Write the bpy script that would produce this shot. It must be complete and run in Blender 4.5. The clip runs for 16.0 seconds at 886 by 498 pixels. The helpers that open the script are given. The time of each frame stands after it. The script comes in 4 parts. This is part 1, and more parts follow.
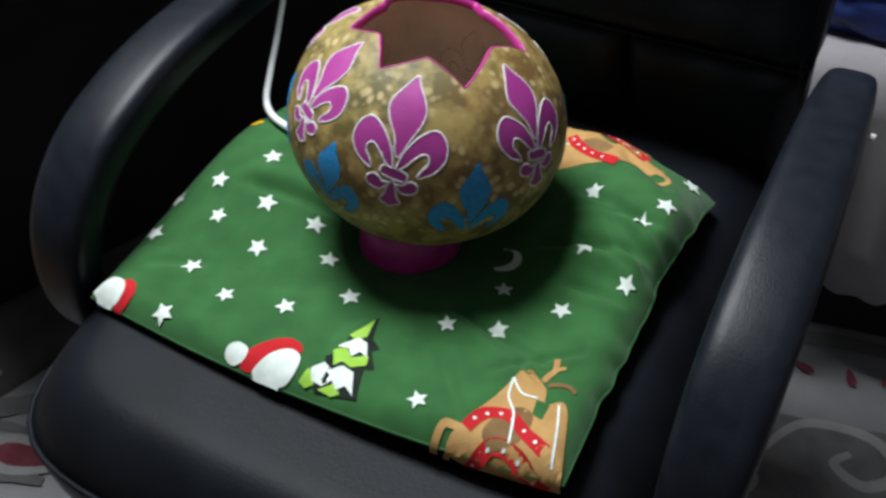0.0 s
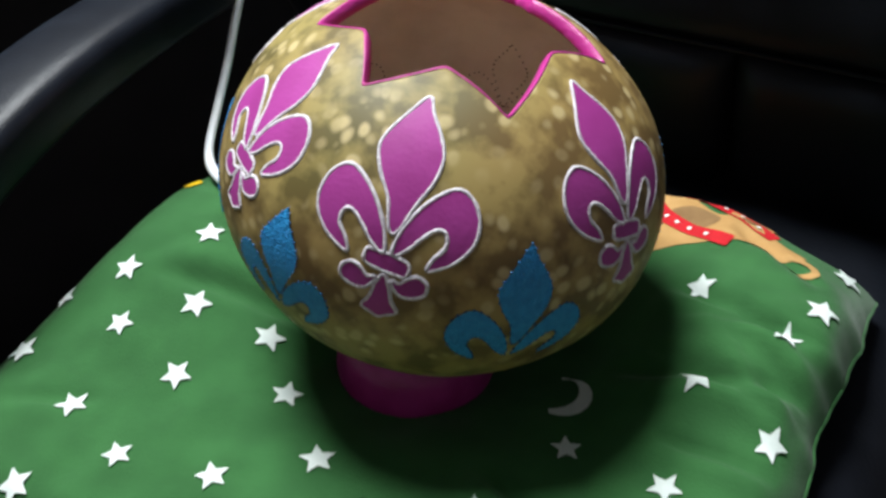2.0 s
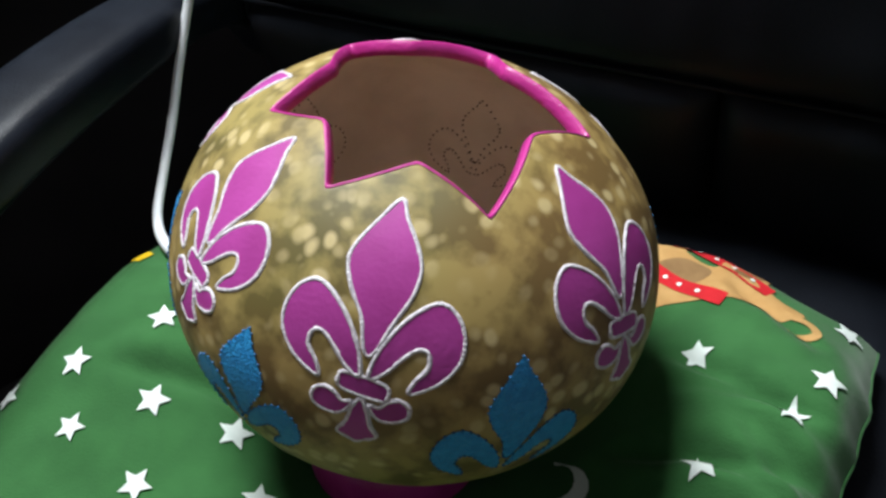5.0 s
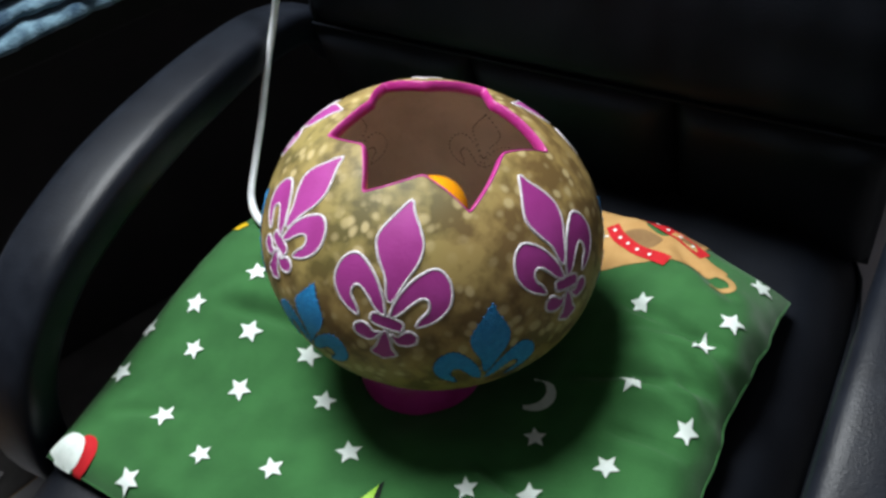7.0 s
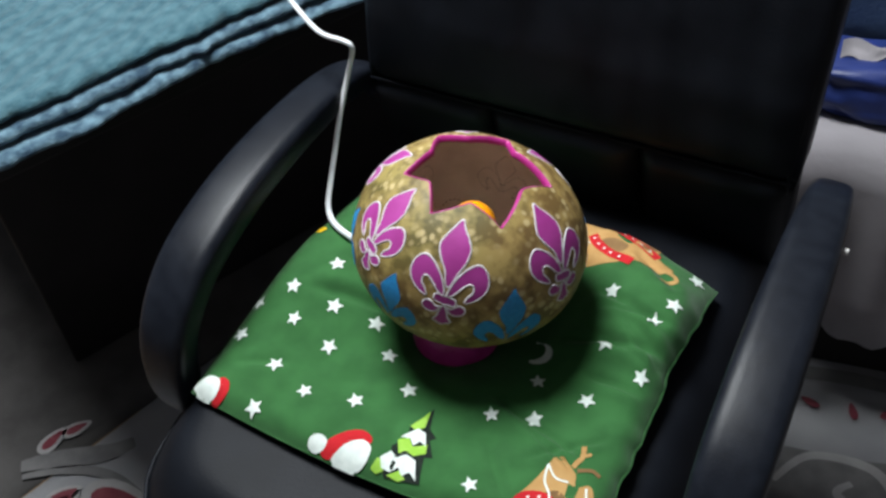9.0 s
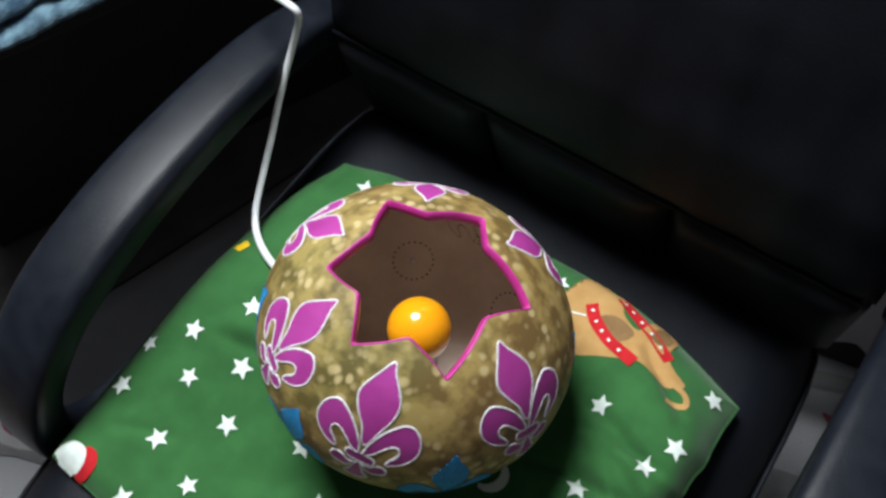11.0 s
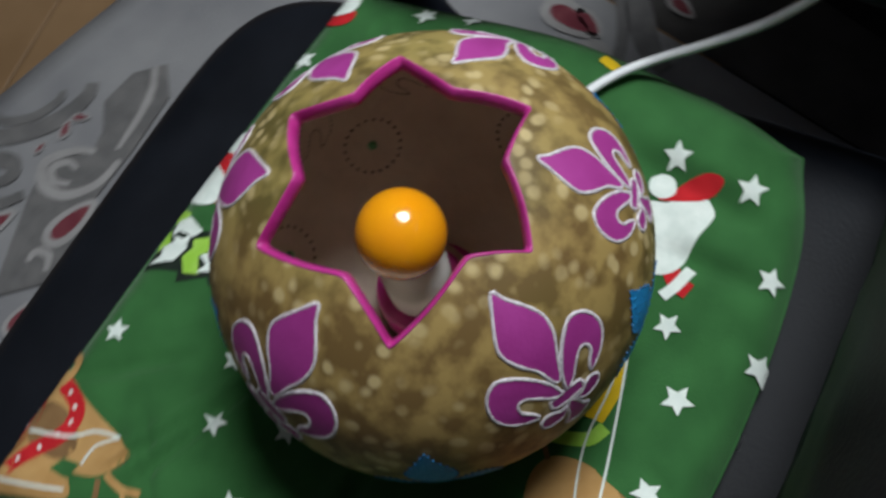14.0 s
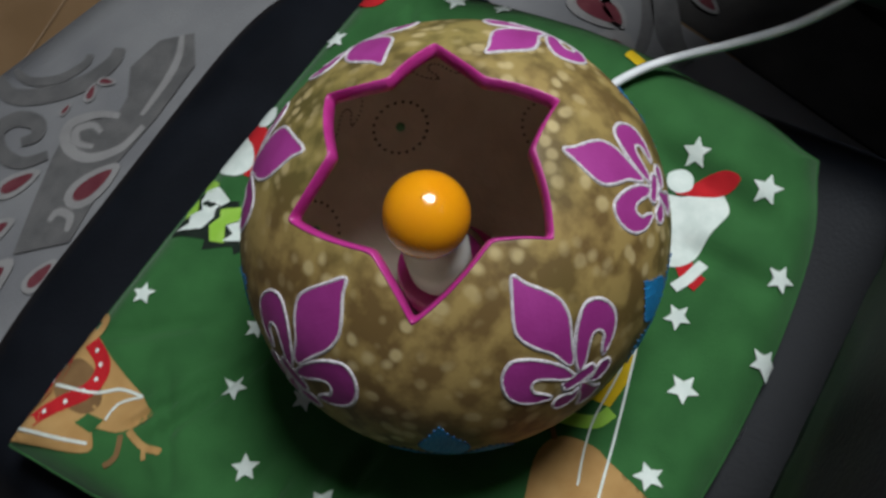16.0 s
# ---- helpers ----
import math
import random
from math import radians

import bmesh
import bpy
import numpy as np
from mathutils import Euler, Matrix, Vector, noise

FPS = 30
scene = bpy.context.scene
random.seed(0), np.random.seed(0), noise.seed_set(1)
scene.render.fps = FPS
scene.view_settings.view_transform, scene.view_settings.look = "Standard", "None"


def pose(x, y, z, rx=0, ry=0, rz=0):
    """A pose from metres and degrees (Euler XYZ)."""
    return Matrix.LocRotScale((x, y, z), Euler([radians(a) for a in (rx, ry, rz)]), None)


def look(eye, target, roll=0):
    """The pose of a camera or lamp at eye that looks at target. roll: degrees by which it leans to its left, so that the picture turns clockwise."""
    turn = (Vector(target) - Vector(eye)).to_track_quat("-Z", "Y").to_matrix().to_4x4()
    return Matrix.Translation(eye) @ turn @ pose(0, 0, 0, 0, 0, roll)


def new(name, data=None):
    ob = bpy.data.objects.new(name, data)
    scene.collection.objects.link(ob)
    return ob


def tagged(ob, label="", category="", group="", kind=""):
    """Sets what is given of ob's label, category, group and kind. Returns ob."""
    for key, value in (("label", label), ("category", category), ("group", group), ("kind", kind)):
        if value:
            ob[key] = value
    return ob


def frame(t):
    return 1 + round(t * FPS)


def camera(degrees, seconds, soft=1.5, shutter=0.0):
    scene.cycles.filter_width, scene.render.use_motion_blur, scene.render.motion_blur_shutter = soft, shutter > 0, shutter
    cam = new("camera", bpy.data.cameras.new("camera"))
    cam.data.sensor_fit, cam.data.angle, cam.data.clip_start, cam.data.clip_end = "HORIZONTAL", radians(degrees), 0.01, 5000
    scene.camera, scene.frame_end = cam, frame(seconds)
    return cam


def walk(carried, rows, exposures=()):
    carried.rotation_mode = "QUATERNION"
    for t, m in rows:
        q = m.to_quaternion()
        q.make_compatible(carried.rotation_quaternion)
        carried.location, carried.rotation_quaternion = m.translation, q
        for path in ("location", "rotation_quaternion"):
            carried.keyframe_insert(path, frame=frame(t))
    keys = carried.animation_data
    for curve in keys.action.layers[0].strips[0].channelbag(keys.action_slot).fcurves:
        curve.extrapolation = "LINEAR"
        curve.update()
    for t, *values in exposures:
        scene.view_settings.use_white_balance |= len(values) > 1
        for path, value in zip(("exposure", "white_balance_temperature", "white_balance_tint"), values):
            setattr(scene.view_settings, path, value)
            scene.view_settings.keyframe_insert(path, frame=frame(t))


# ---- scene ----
cam = camera(48.0, 16.0, soft=2.8, shutter=0.4)
PATH = [
    (0, (0.2302, -0.6105, 1.0664), (-0.0112, 0.0653, 0.3700), -1.99),
    (0.5, (0.2661, -0.6567, 1.0684), (-0.0389, 0.0394, 0.4185), -3.80),
    (1, (0.2265, -0.6072, 1.0314), (-0.0692, 0.1131, 0.4039), -3.80),
    (1.5, (0.1824, -0.4868, 0.9580), (-0.0800, 0.2325, 0.3147), -2.36),
    (2, (0.1445, -0.3919, 0.8777), (-0.1198, 0.3305, 0.2388), -2.18),
    (2.5, (0.1295, -0.3650, 0.8700), (-0.1157, 0.3671, 0.2345), -0.96),
    (3, (0.1093, -0.3580, 0.8780), (-0.1056, 0.4015, 0.2641), -0.57),
    (3.2, (0.1265, -0.3526, 0.8878), (-0.1146, 0.3947, 0.2686), -2.00),
    (5.3, (0.1166, -0.3274, 0.8961), (-0.1031, 0.3869, 0.2315), -3.16),
    (5.5, (0.1373, -0.3272, 0.9023), (-0.1321, 0.3753, 0.2436), -6.45),
    (6, (0.1381, -0.3203, 0.9180), (-0.1134, 0.3459, 0.2158), -5.67),
    (6.5, (0.1687, -0.3604, 0.9584), (-0.0970, 0.2964, 0.2527), -7.24),
    (7, (0.2036, -0.4356, 1.0366), (-0.0875, 0.2150, 0.3352), -7.78),
    (7.5, (0.2097, -0.4539, 1.0580), (-0.0829, 0.2012, 0.3613), -7.43),
    (8, (0.2197, -0.4922, 1.0990), (-0.0749, 0.1626, 0.4029), -7.32),
    (8.5, (0.2788, -0.6269, 1.2510), (-0.0146, 0.0218, 0.5488), -7.61),
    (9, (0.2325, -0.6360, 1.2563), (-0.0317, 0.0147, 0.5444), -5.32),
    (9.5, (0.1817, -0.5817, 1.2545), (-0.0283, 0.0676, 0.5236), -2.55),
    (9.7, (0.1513, -0.5279, 1.2692), (-0.0304, 0.1018, 0.5138), -1.55),
    (11.8, (0.1710, -0.1630, 1.1540), (-0.1320, 0.1600, 0.2570), -4.30),
    (12, (0.1888, -0.1397, 1.1301), (-0.1582, 0.1425, 0.2357), -7.42),
    (12.5, (0.2209, -0.0199, 1.0679), (-0.1752, 0.1030, 0.1579), -16.56),
    (13, (0.2164, 0.0112, 1.0271), (-0.2183, 0.0071, 0.1265), -23.31),
    (13.5, (0.1801, 0.0651, 1.0074), (-0.2365, -0.0189, 0.1022), -24.25),
    (14, (0.1939, 0.1597, 1.0141), (-0.1960, -0.1441, 0.1448), -21.43),
    (14.5, (0.2033, 0.1905, 1.0302), (-0.1384, -0.1937, 0.1725), -18.20),
    (15, (0.2006, 0.1865, 1.0305), (-0.1313, -0.1985, 0.1693), -15.45),
    (15.5, (0.2004, 0.1820, 1.0282), (-0.1395, -0.1811, 0.1606), -16.82),
    (16, (0.2024, 0.1585, 1.0314), (-0.1671, -0.1484, 0.1543), -20.03),
]
walk(cam, [(t, look(eye, target, roll)) for t, eye, target, roll in PATH],
     [(0.0, 0.22), (1.0, 0.34), (3.2, 0.54), (5.3, 0.36), (7.0, 0.32), (9.7, 0.32), (11.8, 0.0), (13.4, -0.5), (14.5, -0.60), (16.0, -0.71)])

# ---------------------------------------------------------------- light
world = bpy.data.worlds.new("room_dark")
scene.world = world
world.use_nodes = True
world.node_tree.nodes["Background"].inputs[0].default_value = (0.50, 0.66, 1.0, 1)
world.node_tree.nodes["Background"].inputs[1].default_value = 0.065
lamp_data = bpy.data.lights.new("ceiling_lamp_light", "AREA")
lamp_data.shape, lamp_data.size, lamp_data.energy = "DISK", 0.78, 50
lamp_data.color = (0.93, 0.98, 1.0)
lamp_light = new("ceiling_lamp_light", lamp_data)
lamp_light.matrix_world = look((-0.58, 0.38, 2.34), (0.0, 0.0, 0.5))


# ---------------------------------------------------------------- helpers
def part(name, bm, material, parent=None, label="", smooth=True):
    me = bpy.data.meshes.new(name)
    bmesh.ops.recalc_face_normals(bm, faces=bm.faces)
    bm.to_mesh(me)
    bm.free()
    for m in material if isinstance(material, (list, tuple)) else [material]:
        me.materials.append(m)
    if smooth:
        me.polygons.foreach_set("use_smooth", [True] * len(me.polygons))
    ob = new(name, me)
    ob.parent = parent
    return tagged(ob, label)


def thing(name, label, category, place=None, group="", kind=""):
    ob = new(name)
    ob.empty_display_size = 0.05
    if place:
        ob.matrix_world = place
    return tagged(ob, label, category, group, kind)


def material(name, color, rough=0.6, color2=None, scale=20.0, bump=0.0, bump_scale=200.0, metal=0.0, spec=0.5, detail=4.0,
             low=0.35, high=0.65, sheen=0.0, coat=0.0):
    m = bpy.data.materials.new(name)
    m.use_nodes = True
    nt = m.node_tree
    b = nt.nodes["Principled BSDF"]
    b.inputs["Roughness"].default_value, b.inputs["Metallic"].default_value = rough, metal
    b.inputs["Specular IOR Level"].default_value = spec
    b.inputs["Sheen Weight"].default_value, b.inputs["Coat Weight"].default_value = sheen, coat
    b.inputs["Base Color"].default_value = (*color, 1)
    co = nt.nodes.new("ShaderNodeTexCoord")
    if color2:
        n = nt.nodes.new("ShaderNodeTexNoise")
        n.inputs["Scale"].default_value, n.inputs["Detail"].default_value = scale, detail
        r = nt.nodes.new("ShaderNodeValToRGB")
        r.color_ramp.elements[0].position, r.color_ramp.elements[1].position = low, high
        r.color_ramp.elements[0].color, r.color_ramp.elements[1].color = (*color, 1), (*color2, 1)
        nt.links.new(co.outputs["Object"], n.inputs["Vector"])
        nt.links.new(n.outputs["Fac"], r.inputs["Fac"])
        nt.links.new(r.outputs["Color"], b.inputs["Base Color"])
    if bump:
        n2 = nt.nodes.new("ShaderNodeTexNoise")
        n2.inputs["Scale"].default_value, n2.inputs["Detail"].default_value = bump_scale, 3.0
        bn = nt.nodes.new("ShaderNodeBump")
        bn.inputs["Strength"].default_value, bn.inputs["Distance"].default_value = bump, 0.002
        nt.links.new(co.outputs["Object"], n2.inputs["Vector"])
        nt.links.new(n2.outputs["Fac"], bn.inputs["Height"])
        nt.links.new(bn.outputs["Normal"], b.inputs["Normal"])
    return m


def gourd_skin():
    """Varnished gourd rind: olive and tan clouds with round pale freckles."""
    m = bpy.data.materials.new("gourd_rind")
    m.use_nodes = True
    nt = m.node_tree
    b = nt.nodes["Principled BSDF"]
    b.inputs["Roughness"].default_value, b.inputs["Coat Weight"].default_value = 0.58, 0.03
    b.inputs["Coat Roughness"].default_value = 0.25
    co = nt.nodes.new("ShaderNodeTexCoord")

    def noise_of(scale, detail, low, high, c1, c2):
        n = nt.nodes.new("ShaderNodeTexNoise")
        n.inputs["Scale"].default_value, n.inputs["Detail"].default_value = scale, detail
        r = nt.nodes.new("ShaderNodeValToRGB")
        r.color_ramp.elements[0].position, r.color_ramp.elements[1].position = low, high
        r.color_ramp.elements[0].color, r.color_ramp.elements[1].color = (*c1, 1), (*c2, 1)
        nt.links.new(co.outputs["Object"], n.inputs["Vector"])
        nt.links.new(n.outputs["Fac"], r.inputs["Fac"])
        return n, r

    _, cloud = noise_of(60, 9, 0.41, 0.59, (0.074, 0.053, 0.012), (0.38, 0.285, 0.092))
    _, tint = noise_of(7, 3, 0.42, 0.60, (0.32, 0.175, 0.06), (0.19, 0.16, 0.04))
    mix = nt.nodes.new("ShaderNodeMix")
    mix.data_type = "RGBA"
    mix.inputs["Factor"].default_value = 0.36
    nt.links.new(cloud.outputs["Color"], mix.inputs["A"])
    nt.links.new(tint.outputs["Color"], mix.inputs["B"])
    # freckles: pale round cells, some regions only
    warp, _ = noise_of(30, 2, 0.3, 0.7, (0, 0, 0), (1, 1, 1))
    add = nt.nodes.new("ShaderNodeMixRGB")
    add.blend_type = "ADD"
    add.inputs["Fac"].default_value = 0.012
    nt.links.new(co.outputs["Object"], add.inputs["Color1"])
    nt.links.new(warp.outputs["Color"], add.inputs["Color2"])
    vor = nt.nodes.new("ShaderNodeTexVoronoi")
    vor.inputs["Scale"].default_value, vor.inputs["Randomness"].default_value = 105, 1.0
    nt.links.new(add.outputs["Color"], vor.inputs["Vector"])
    vr = nt.nodes.new("ShaderNodeValToRGB")
    vr.color_ramp.elements[0].position, vr.color_ramp.elements[1].position = 0.24, 0.44
    vr.color_ramp.elements[0].color, vr.color_ramp.elements[1].color = (1, 1, 1, 1), (0, 0, 0, 1)
    nt.links.new(vor.outputs["Distance"], vr.inputs["Fac"])
    _, where = noise_of(20, 4, 0.36, 0.56, (0, 0, 0), (0.85, 0.85, 0.85))
    mul = nt.nodes.new("ShaderNodeMath")
    mul.operation = "MULTIPLY"
    nt.links.new(vr.outputs["Color"], mul.inputs[0])
    nt.links.new(where.outputs["Color"], mul.inputs[1])
    mix2 = nt.nodes.new("ShaderNodeMix")
    mix2.data_type = "RGBA"
    mix2.inputs["B"].default_value = (0.56, 0.44, 0.215, 1)
    nt.links.new(mul.outputs[0], mix2.inputs["Factor"])
    nt.links.new(mix.outputs["Result"], mix2.inputs["A"])
    nt.links.new(mix2.outputs["Result"], b.inputs["Base Color"])
    bn = nt.nodes.new("ShaderNodeBump")
    bn.inputs["Strength"].default_value, bn.inputs["Distance"].default_value = 0.12, 0.001
    nt.links.new(cloud.outputs["Color"], bn.inputs["Height"])
    nt.links.new(bn.outputs["Normal"], b.inputs["Normal"])
    return m


RIND = gourd_skin()
INNER = material("gourd_inside", (0.57, 0.475, 0.385), 0.85, (0.70, 0.60, 0.50), 26, 0.5, 160, spec=0.15)
PINK = material("magenta_paint", (0.42, 0.022, 0.20), 0.35, (0.52, 0.04, 0.27), 60, 0.2, 400)
PETAL = material("magenta_petal_paint", (0.33, 0.030, 0.23), 0.55, (0.40, 0.045, 0.29), 40, 0.1, 500)
WHITE_LINE = material("white_glitter_paint", (0.80, 0.76, 0.80), 0.5, (0.55, 0.50, 0.56), 500, 0.6, 900)
BLUE = material("blue_relief_paint", (0.012, 0.25, 0.62), 0.5, (0.025, 0.33, 0.72), 300, 0.8, 700)
BLUE_BEAD = material("dark_blue_bead", (0.006, 0.10, 0.27), 0.4, (0.01, 0.14, 0.34), 300)
ORANGE = material("orange_bulb_glass", (0.90, 0.33, 0.004), 0.16, (0.93, 0.37, 0.006), 30, coat=0.6, spec=0.6)
SOCKET = material("white_socket_plastic", (0.72, 0.70, 0.68), 0.4, (0.62, 0.60, 0.58), 40)
DARK_DOT = material("pierced_hole_dark", (0.17, 0.115, 0.08), 0.9)
GREEN_DOT = material("green_bead", (0.12, 0.40, 0.18), 0.4)
GREEN = material("green_cotton", (0.023, 0.099, 0.026), 0.85, (0.031, 0.127, 0.034), 35, 0.25, 900, sheen=0.15, spec=0.2)
PRINT_WHITE = material("white_print", (0.72, 0.78, 0.74), 0.85, (0.62, 0.69, 0.65), 120, 0.15, 900, spec=0.2)
PRINT_RED = material("red_print", (0.50, 0.016, 0.022), 0.85, (0.42, 0.012, 0.018), 90, 0.15, 900, spec=0.2)
PRINT_TAN = material("tan_print", (0.46, 0.275, 0.105), 0.85, (0.40, 0.225, 0.08), 60, 0.15, 900, spec=0.2)
PRINT_BROWN = material("brown_print", (0.17, 0.095, 0.04), 0.85, (0.24, 0.14, 0.06), 60, 0.15, 900, spec=0.2)
PRINT_LIME = material("lime_print", (0.26, 0.50, 0.05), 0.85, (0.33, 0.56, 0.09), 80, 0.15, 900, spec=0.2)
PRINT_BLACK = material("black_print", (0.008, 0.014, 0.010), 0.85, (0.014, 0.022, 0.016), 80, spec=0.2)
PRINT_YELLOW = material("yellow_print", (0.68, 0.46, 0.010), 0.85, (0.60, 0.40, 0.012), 80, 0.15, 900, spec=0.2)
LEATHER = material("black_leather", (0.0040, 0.0049, 0.0074), 0.5, (0.0072, 0.0086, 0.0124), 18, 0.16, 420, spec=0.12)
PLASTIC = material("black_arm_plastic", (0.0065, 0.0080, 0.0125), 0.38, (0.0100, 0.0122, 0.0180), 60, 0.15, 700, spec=0.19)
STEEL = material("dark_steel", (0.08, 0.08, 0.09), 0.4, (0.12, 0.12, 0.13), 40, metal=0.8)
CORD = material("white_cord_plastic", (0.78, 0.80, 0.82), 0.45, (0.66, 0.68, 0.71), 60)
TOWEL = material("blue_terry_towel", (0.032, 0.088, 0.116), 0.95, (0.070, 0.152, 0.185), 60, 1.0, 380, sheen=0.3, spec=0.1)
nt_ = TOWEL.node_tree
wave = nt_.nodes.new("ShaderNodeTexWave")
wave.inputs["Scale"].default_value, wave.inputs["Distortion"].default_value, wave.inputs["Detail"].default_value = 15, 5.0, 3.0
turn_ = nt_.nodes.new("ShaderNodeMapping")
turn_.inputs["Rotation"].default_value = (0, 0, 1.05)
tc_ = nt_.nodes.new("ShaderNodeTexCoord")
rib_ = nt_.nodes.new("ShaderNodeBump")
rib_.inputs["Strength"].default_value, rib_.inputs["Distance"].default_value = 0.5, 0.004
nt_.links.new(tc_.outputs["Object"], turn_.inputs["Vector"])
nt_.links.new(turn_.outputs["Vector"], wave.inputs["Vector"])
nt_.links.new(wave.outputs["Fac"], rib_.inputs["Height"])
nt_.links.new(nt_.nodes["Bump"].outputs["Normal"], rib_.inputs["Normal"])
nt_.links.new(rib_.outputs["Normal"], nt_.nodes["Principled BSDF"].inputs["Normal"])
TOWEL_DARK = material("towel_fold_slate", (0.025, 0.055, 0.09), 0.95, (0.13, 0.22, 0.28), 55, 1.0, 300, sheen=0.3, spec=0.1)
# near black: the shade under table and bed is put into this colour
WOOD_SHADED = material("shade_black_wood", (0.006, 0.005, 0.005), 0.7, (0.011, 0.009, 0.009), 12, 0.1, 60, spec=0.3)
GREY_PAD = material("grey_plastic", (0.30, 0.30, 0.31), 0.45, (0.34, 0.34, 0.35), 30)
SHEET = material("pale_bed_sheet", (0.25, 0.235, 0.25), 0.9, (0.31, 0.29, 0.31), 9, 0.4, 60, spec=0.2)
NAVY = material("navy_nylon", (0.008, 0.02, 0.11), 0.5, (0.014, 0.03, 0.16), 20, 0.4, 90)
DENIM = material("slate_blue_cloth", (0.055, 0.10, 0.19), 0.85, (0.09, 0.15, 0.26), 16, 0.5, 200)
RUG = material("pale_grey_rug_pile", (0.24, 0.24, 0.255), 0.95, (0.31, 0.31, 0.32), 7, 0.8, 500, spec=0.1)
RUG_GREY = material("grey_rug_pile", (0.14, 0.138, 0.14), 0.95, (0.19, 0.185, 0.185), 30, 0.8, 500, spec=0.1)
MAT_GREY = material("dim_grey_mat", (0.062, 0.059, 0.058), 0.95, (0.088, 0.084, 0.082), 14, 0.6, 400, spec=0.1)
RUG_LIGHT = material("ivory_rug_pile", (0.33, 0.32, 0.32), 0.95, (0.38, 0.37, 0.37), 30, 0.8, 500, spec=0.1)
RUG_RED = material("wine_rug_pile", (0.17, 0.040, 0.055), 0.95, (0.22, 0.065, 0.078), 40, 0.8, 500, spec=0.1)
FLOOR_WOOD = material("oak_board", (0.30, 0.185, 0.095), 0.45, (0.22, 0.13, 0.062), 6, 0.1, 90)
WALL = material("dim_wall_paint", (0.26, 0.27, 0.30), 0.9, (0.30, 0.31, 0.34), 3, 0.1, 60)
CEIL = material("ceiling_paint", (0.55, 0.55, 0.55), 0.9, (0.6, 0.6, 0.6), 3)
GLOW = bpy.data.materials.new("lamp_diffuser_glow")
GLOW.use_nodes = True
GLOW.node_tree.nodes["Principled BSDF"].inputs["Emission Color"].default_value = (0.93, 0.98, 1.0, 1)
GLOW.node_tree.nodes["Principled BSDF"].inputs["Emission Strength"].default_value = 8.0


def box(bm, x0, x1, y0, y1, z0, z1, bevel=0.0, segments=2):
    made = bmesh.ops.create_cube(bm, size=1)["verts"]
    for v in made:
        v.co = Vector((x0 + (v.co.x + 0.5) * (x1 - x0), y0 + (v.co.y + 0.5) * (y1 - y0), z0 + (v.co.z + 0.5) * (z1 - z0)))
    if bevel:
        edges = list({e for v in made for e in v.link_edges})
        bmesh.ops.bevel(bm, geom=edges, offset=bevel, segments=segments, affect="EDGES", profile=0.5)
    return bm


def boxed(*a, **k):
    return box(bmesh.new(), *a, **k)


def grid_mesh(bm, rows, close_u=False, close_v=False):
    """Faces between rows of points; returns the rows of vertices."""
    vs = [[bm.verts.new(p) for p in row] for row in rows]
    nu, nv = len(vs), len(vs[0])
    for i in range(nu if close_u else nu - 1):
        for j in range(nv if close_v else nv - 1):
            bm.faces.new((vs[i][j], vs[i][(j + 1) % nv], vs[(i + 1) % nu][(j + 1) % nv], vs[(i + 1) % nu][j]))
    return vs


def tube(bm, points, radius, sides=8, closed=False, squash=1.0):
    """A round tube along points; radius: a number or one for each point."""
    pts = [Vector(p) for p in points]
    n = len(pts)
    rows, side = [], None
    for i, p in enumerate(pts):
        a = pts[(i - 1) % n] if closed or i else p
        b = pts[(i + 1) % n] if closed or i < n - 1 else p
        d = (b - a).normalized()
        if side is None:
            side = d.orthogonal().normalized()
        side = (side - d * side.dot(d)).normalized()
        up = d.cross(side)
        r = radius[i] if isinstance(radius, (list, tuple)) else radius
        rows.append([p + (side * math.cos(2 * math.pi * k / sides) + up * math.sin(2 * math.pi * k / sides) * squash) * r for k in range(sides)])
    vs = grid_mesh(bm, rows, close_u=closed, close_v=True)
    if not closed:
        bm.faces.new(vs[0])
        bm.faces.new(vs[-1])
    return bm


def spline(points, steps=8, closed=False):
    """Catmull-Rom curve through points."""
    pts = [Vector(p) for p in points]
    n, out = len(pts), []
    for i in range(n if closed else n - 1):
        if closed:
            a, b, c, d = (pts[(i + k) % n] for k in (-1, 0, 1, 2))
        else:
            a, b, c, d = pts[max(i - 1, 0)], pts[i], pts[i + 1], pts[min(i + 2, n - 1)]
        for s in range(steps):
            t = s / steps
            out.append(0.5 * (2 * b + (c - a) * t + (2 * a - 5 * b + 4 * c - d) * t * t + (3 * b - a - 3 * c + d) * t ** 3))
    if not closed:
        out.append(pts[-1])
    return out


def lathe(bm, profile, sides=32):
    return grid_mesh(bm, [[(r * math.cos(2 * math.pi * k / sides), r * math.sin(2 * math.pi * k / sides), z) for k in range(sides)] for r, z in profile], close_v=True)


def draped(outline, place, cuts=1, thick=0.0):
    """A flat outline, filled, cut fine and laid on a surface by place(u, v)."""
    bm = bmesh.new()
    f = bm.faces.new([bm.verts.new((p[0], p[1], 0)) for p in outline])
    bmesh.ops.triangulate(bm, faces=[f])
    for _ in range(cuts):
        bmesh.ops.subdivide_edges(bm, edges=bm.edges[:], cuts=1, use_grid_fill=True)
        bmesh.ops.triangulate(bm, faces=[q for q in bm.faces if len(q.verts) > 3])
    for v in bm.verts:
        v.co = place(v.co.x, v.co.y)
    return bm


# ---------------------------------------------------------------- room
def structure(name, bm, mat, label, smooth=False):
    return tagged(part(name, bm, mat, None, label, smooth), label, name.split("_")[0], kind="structure")


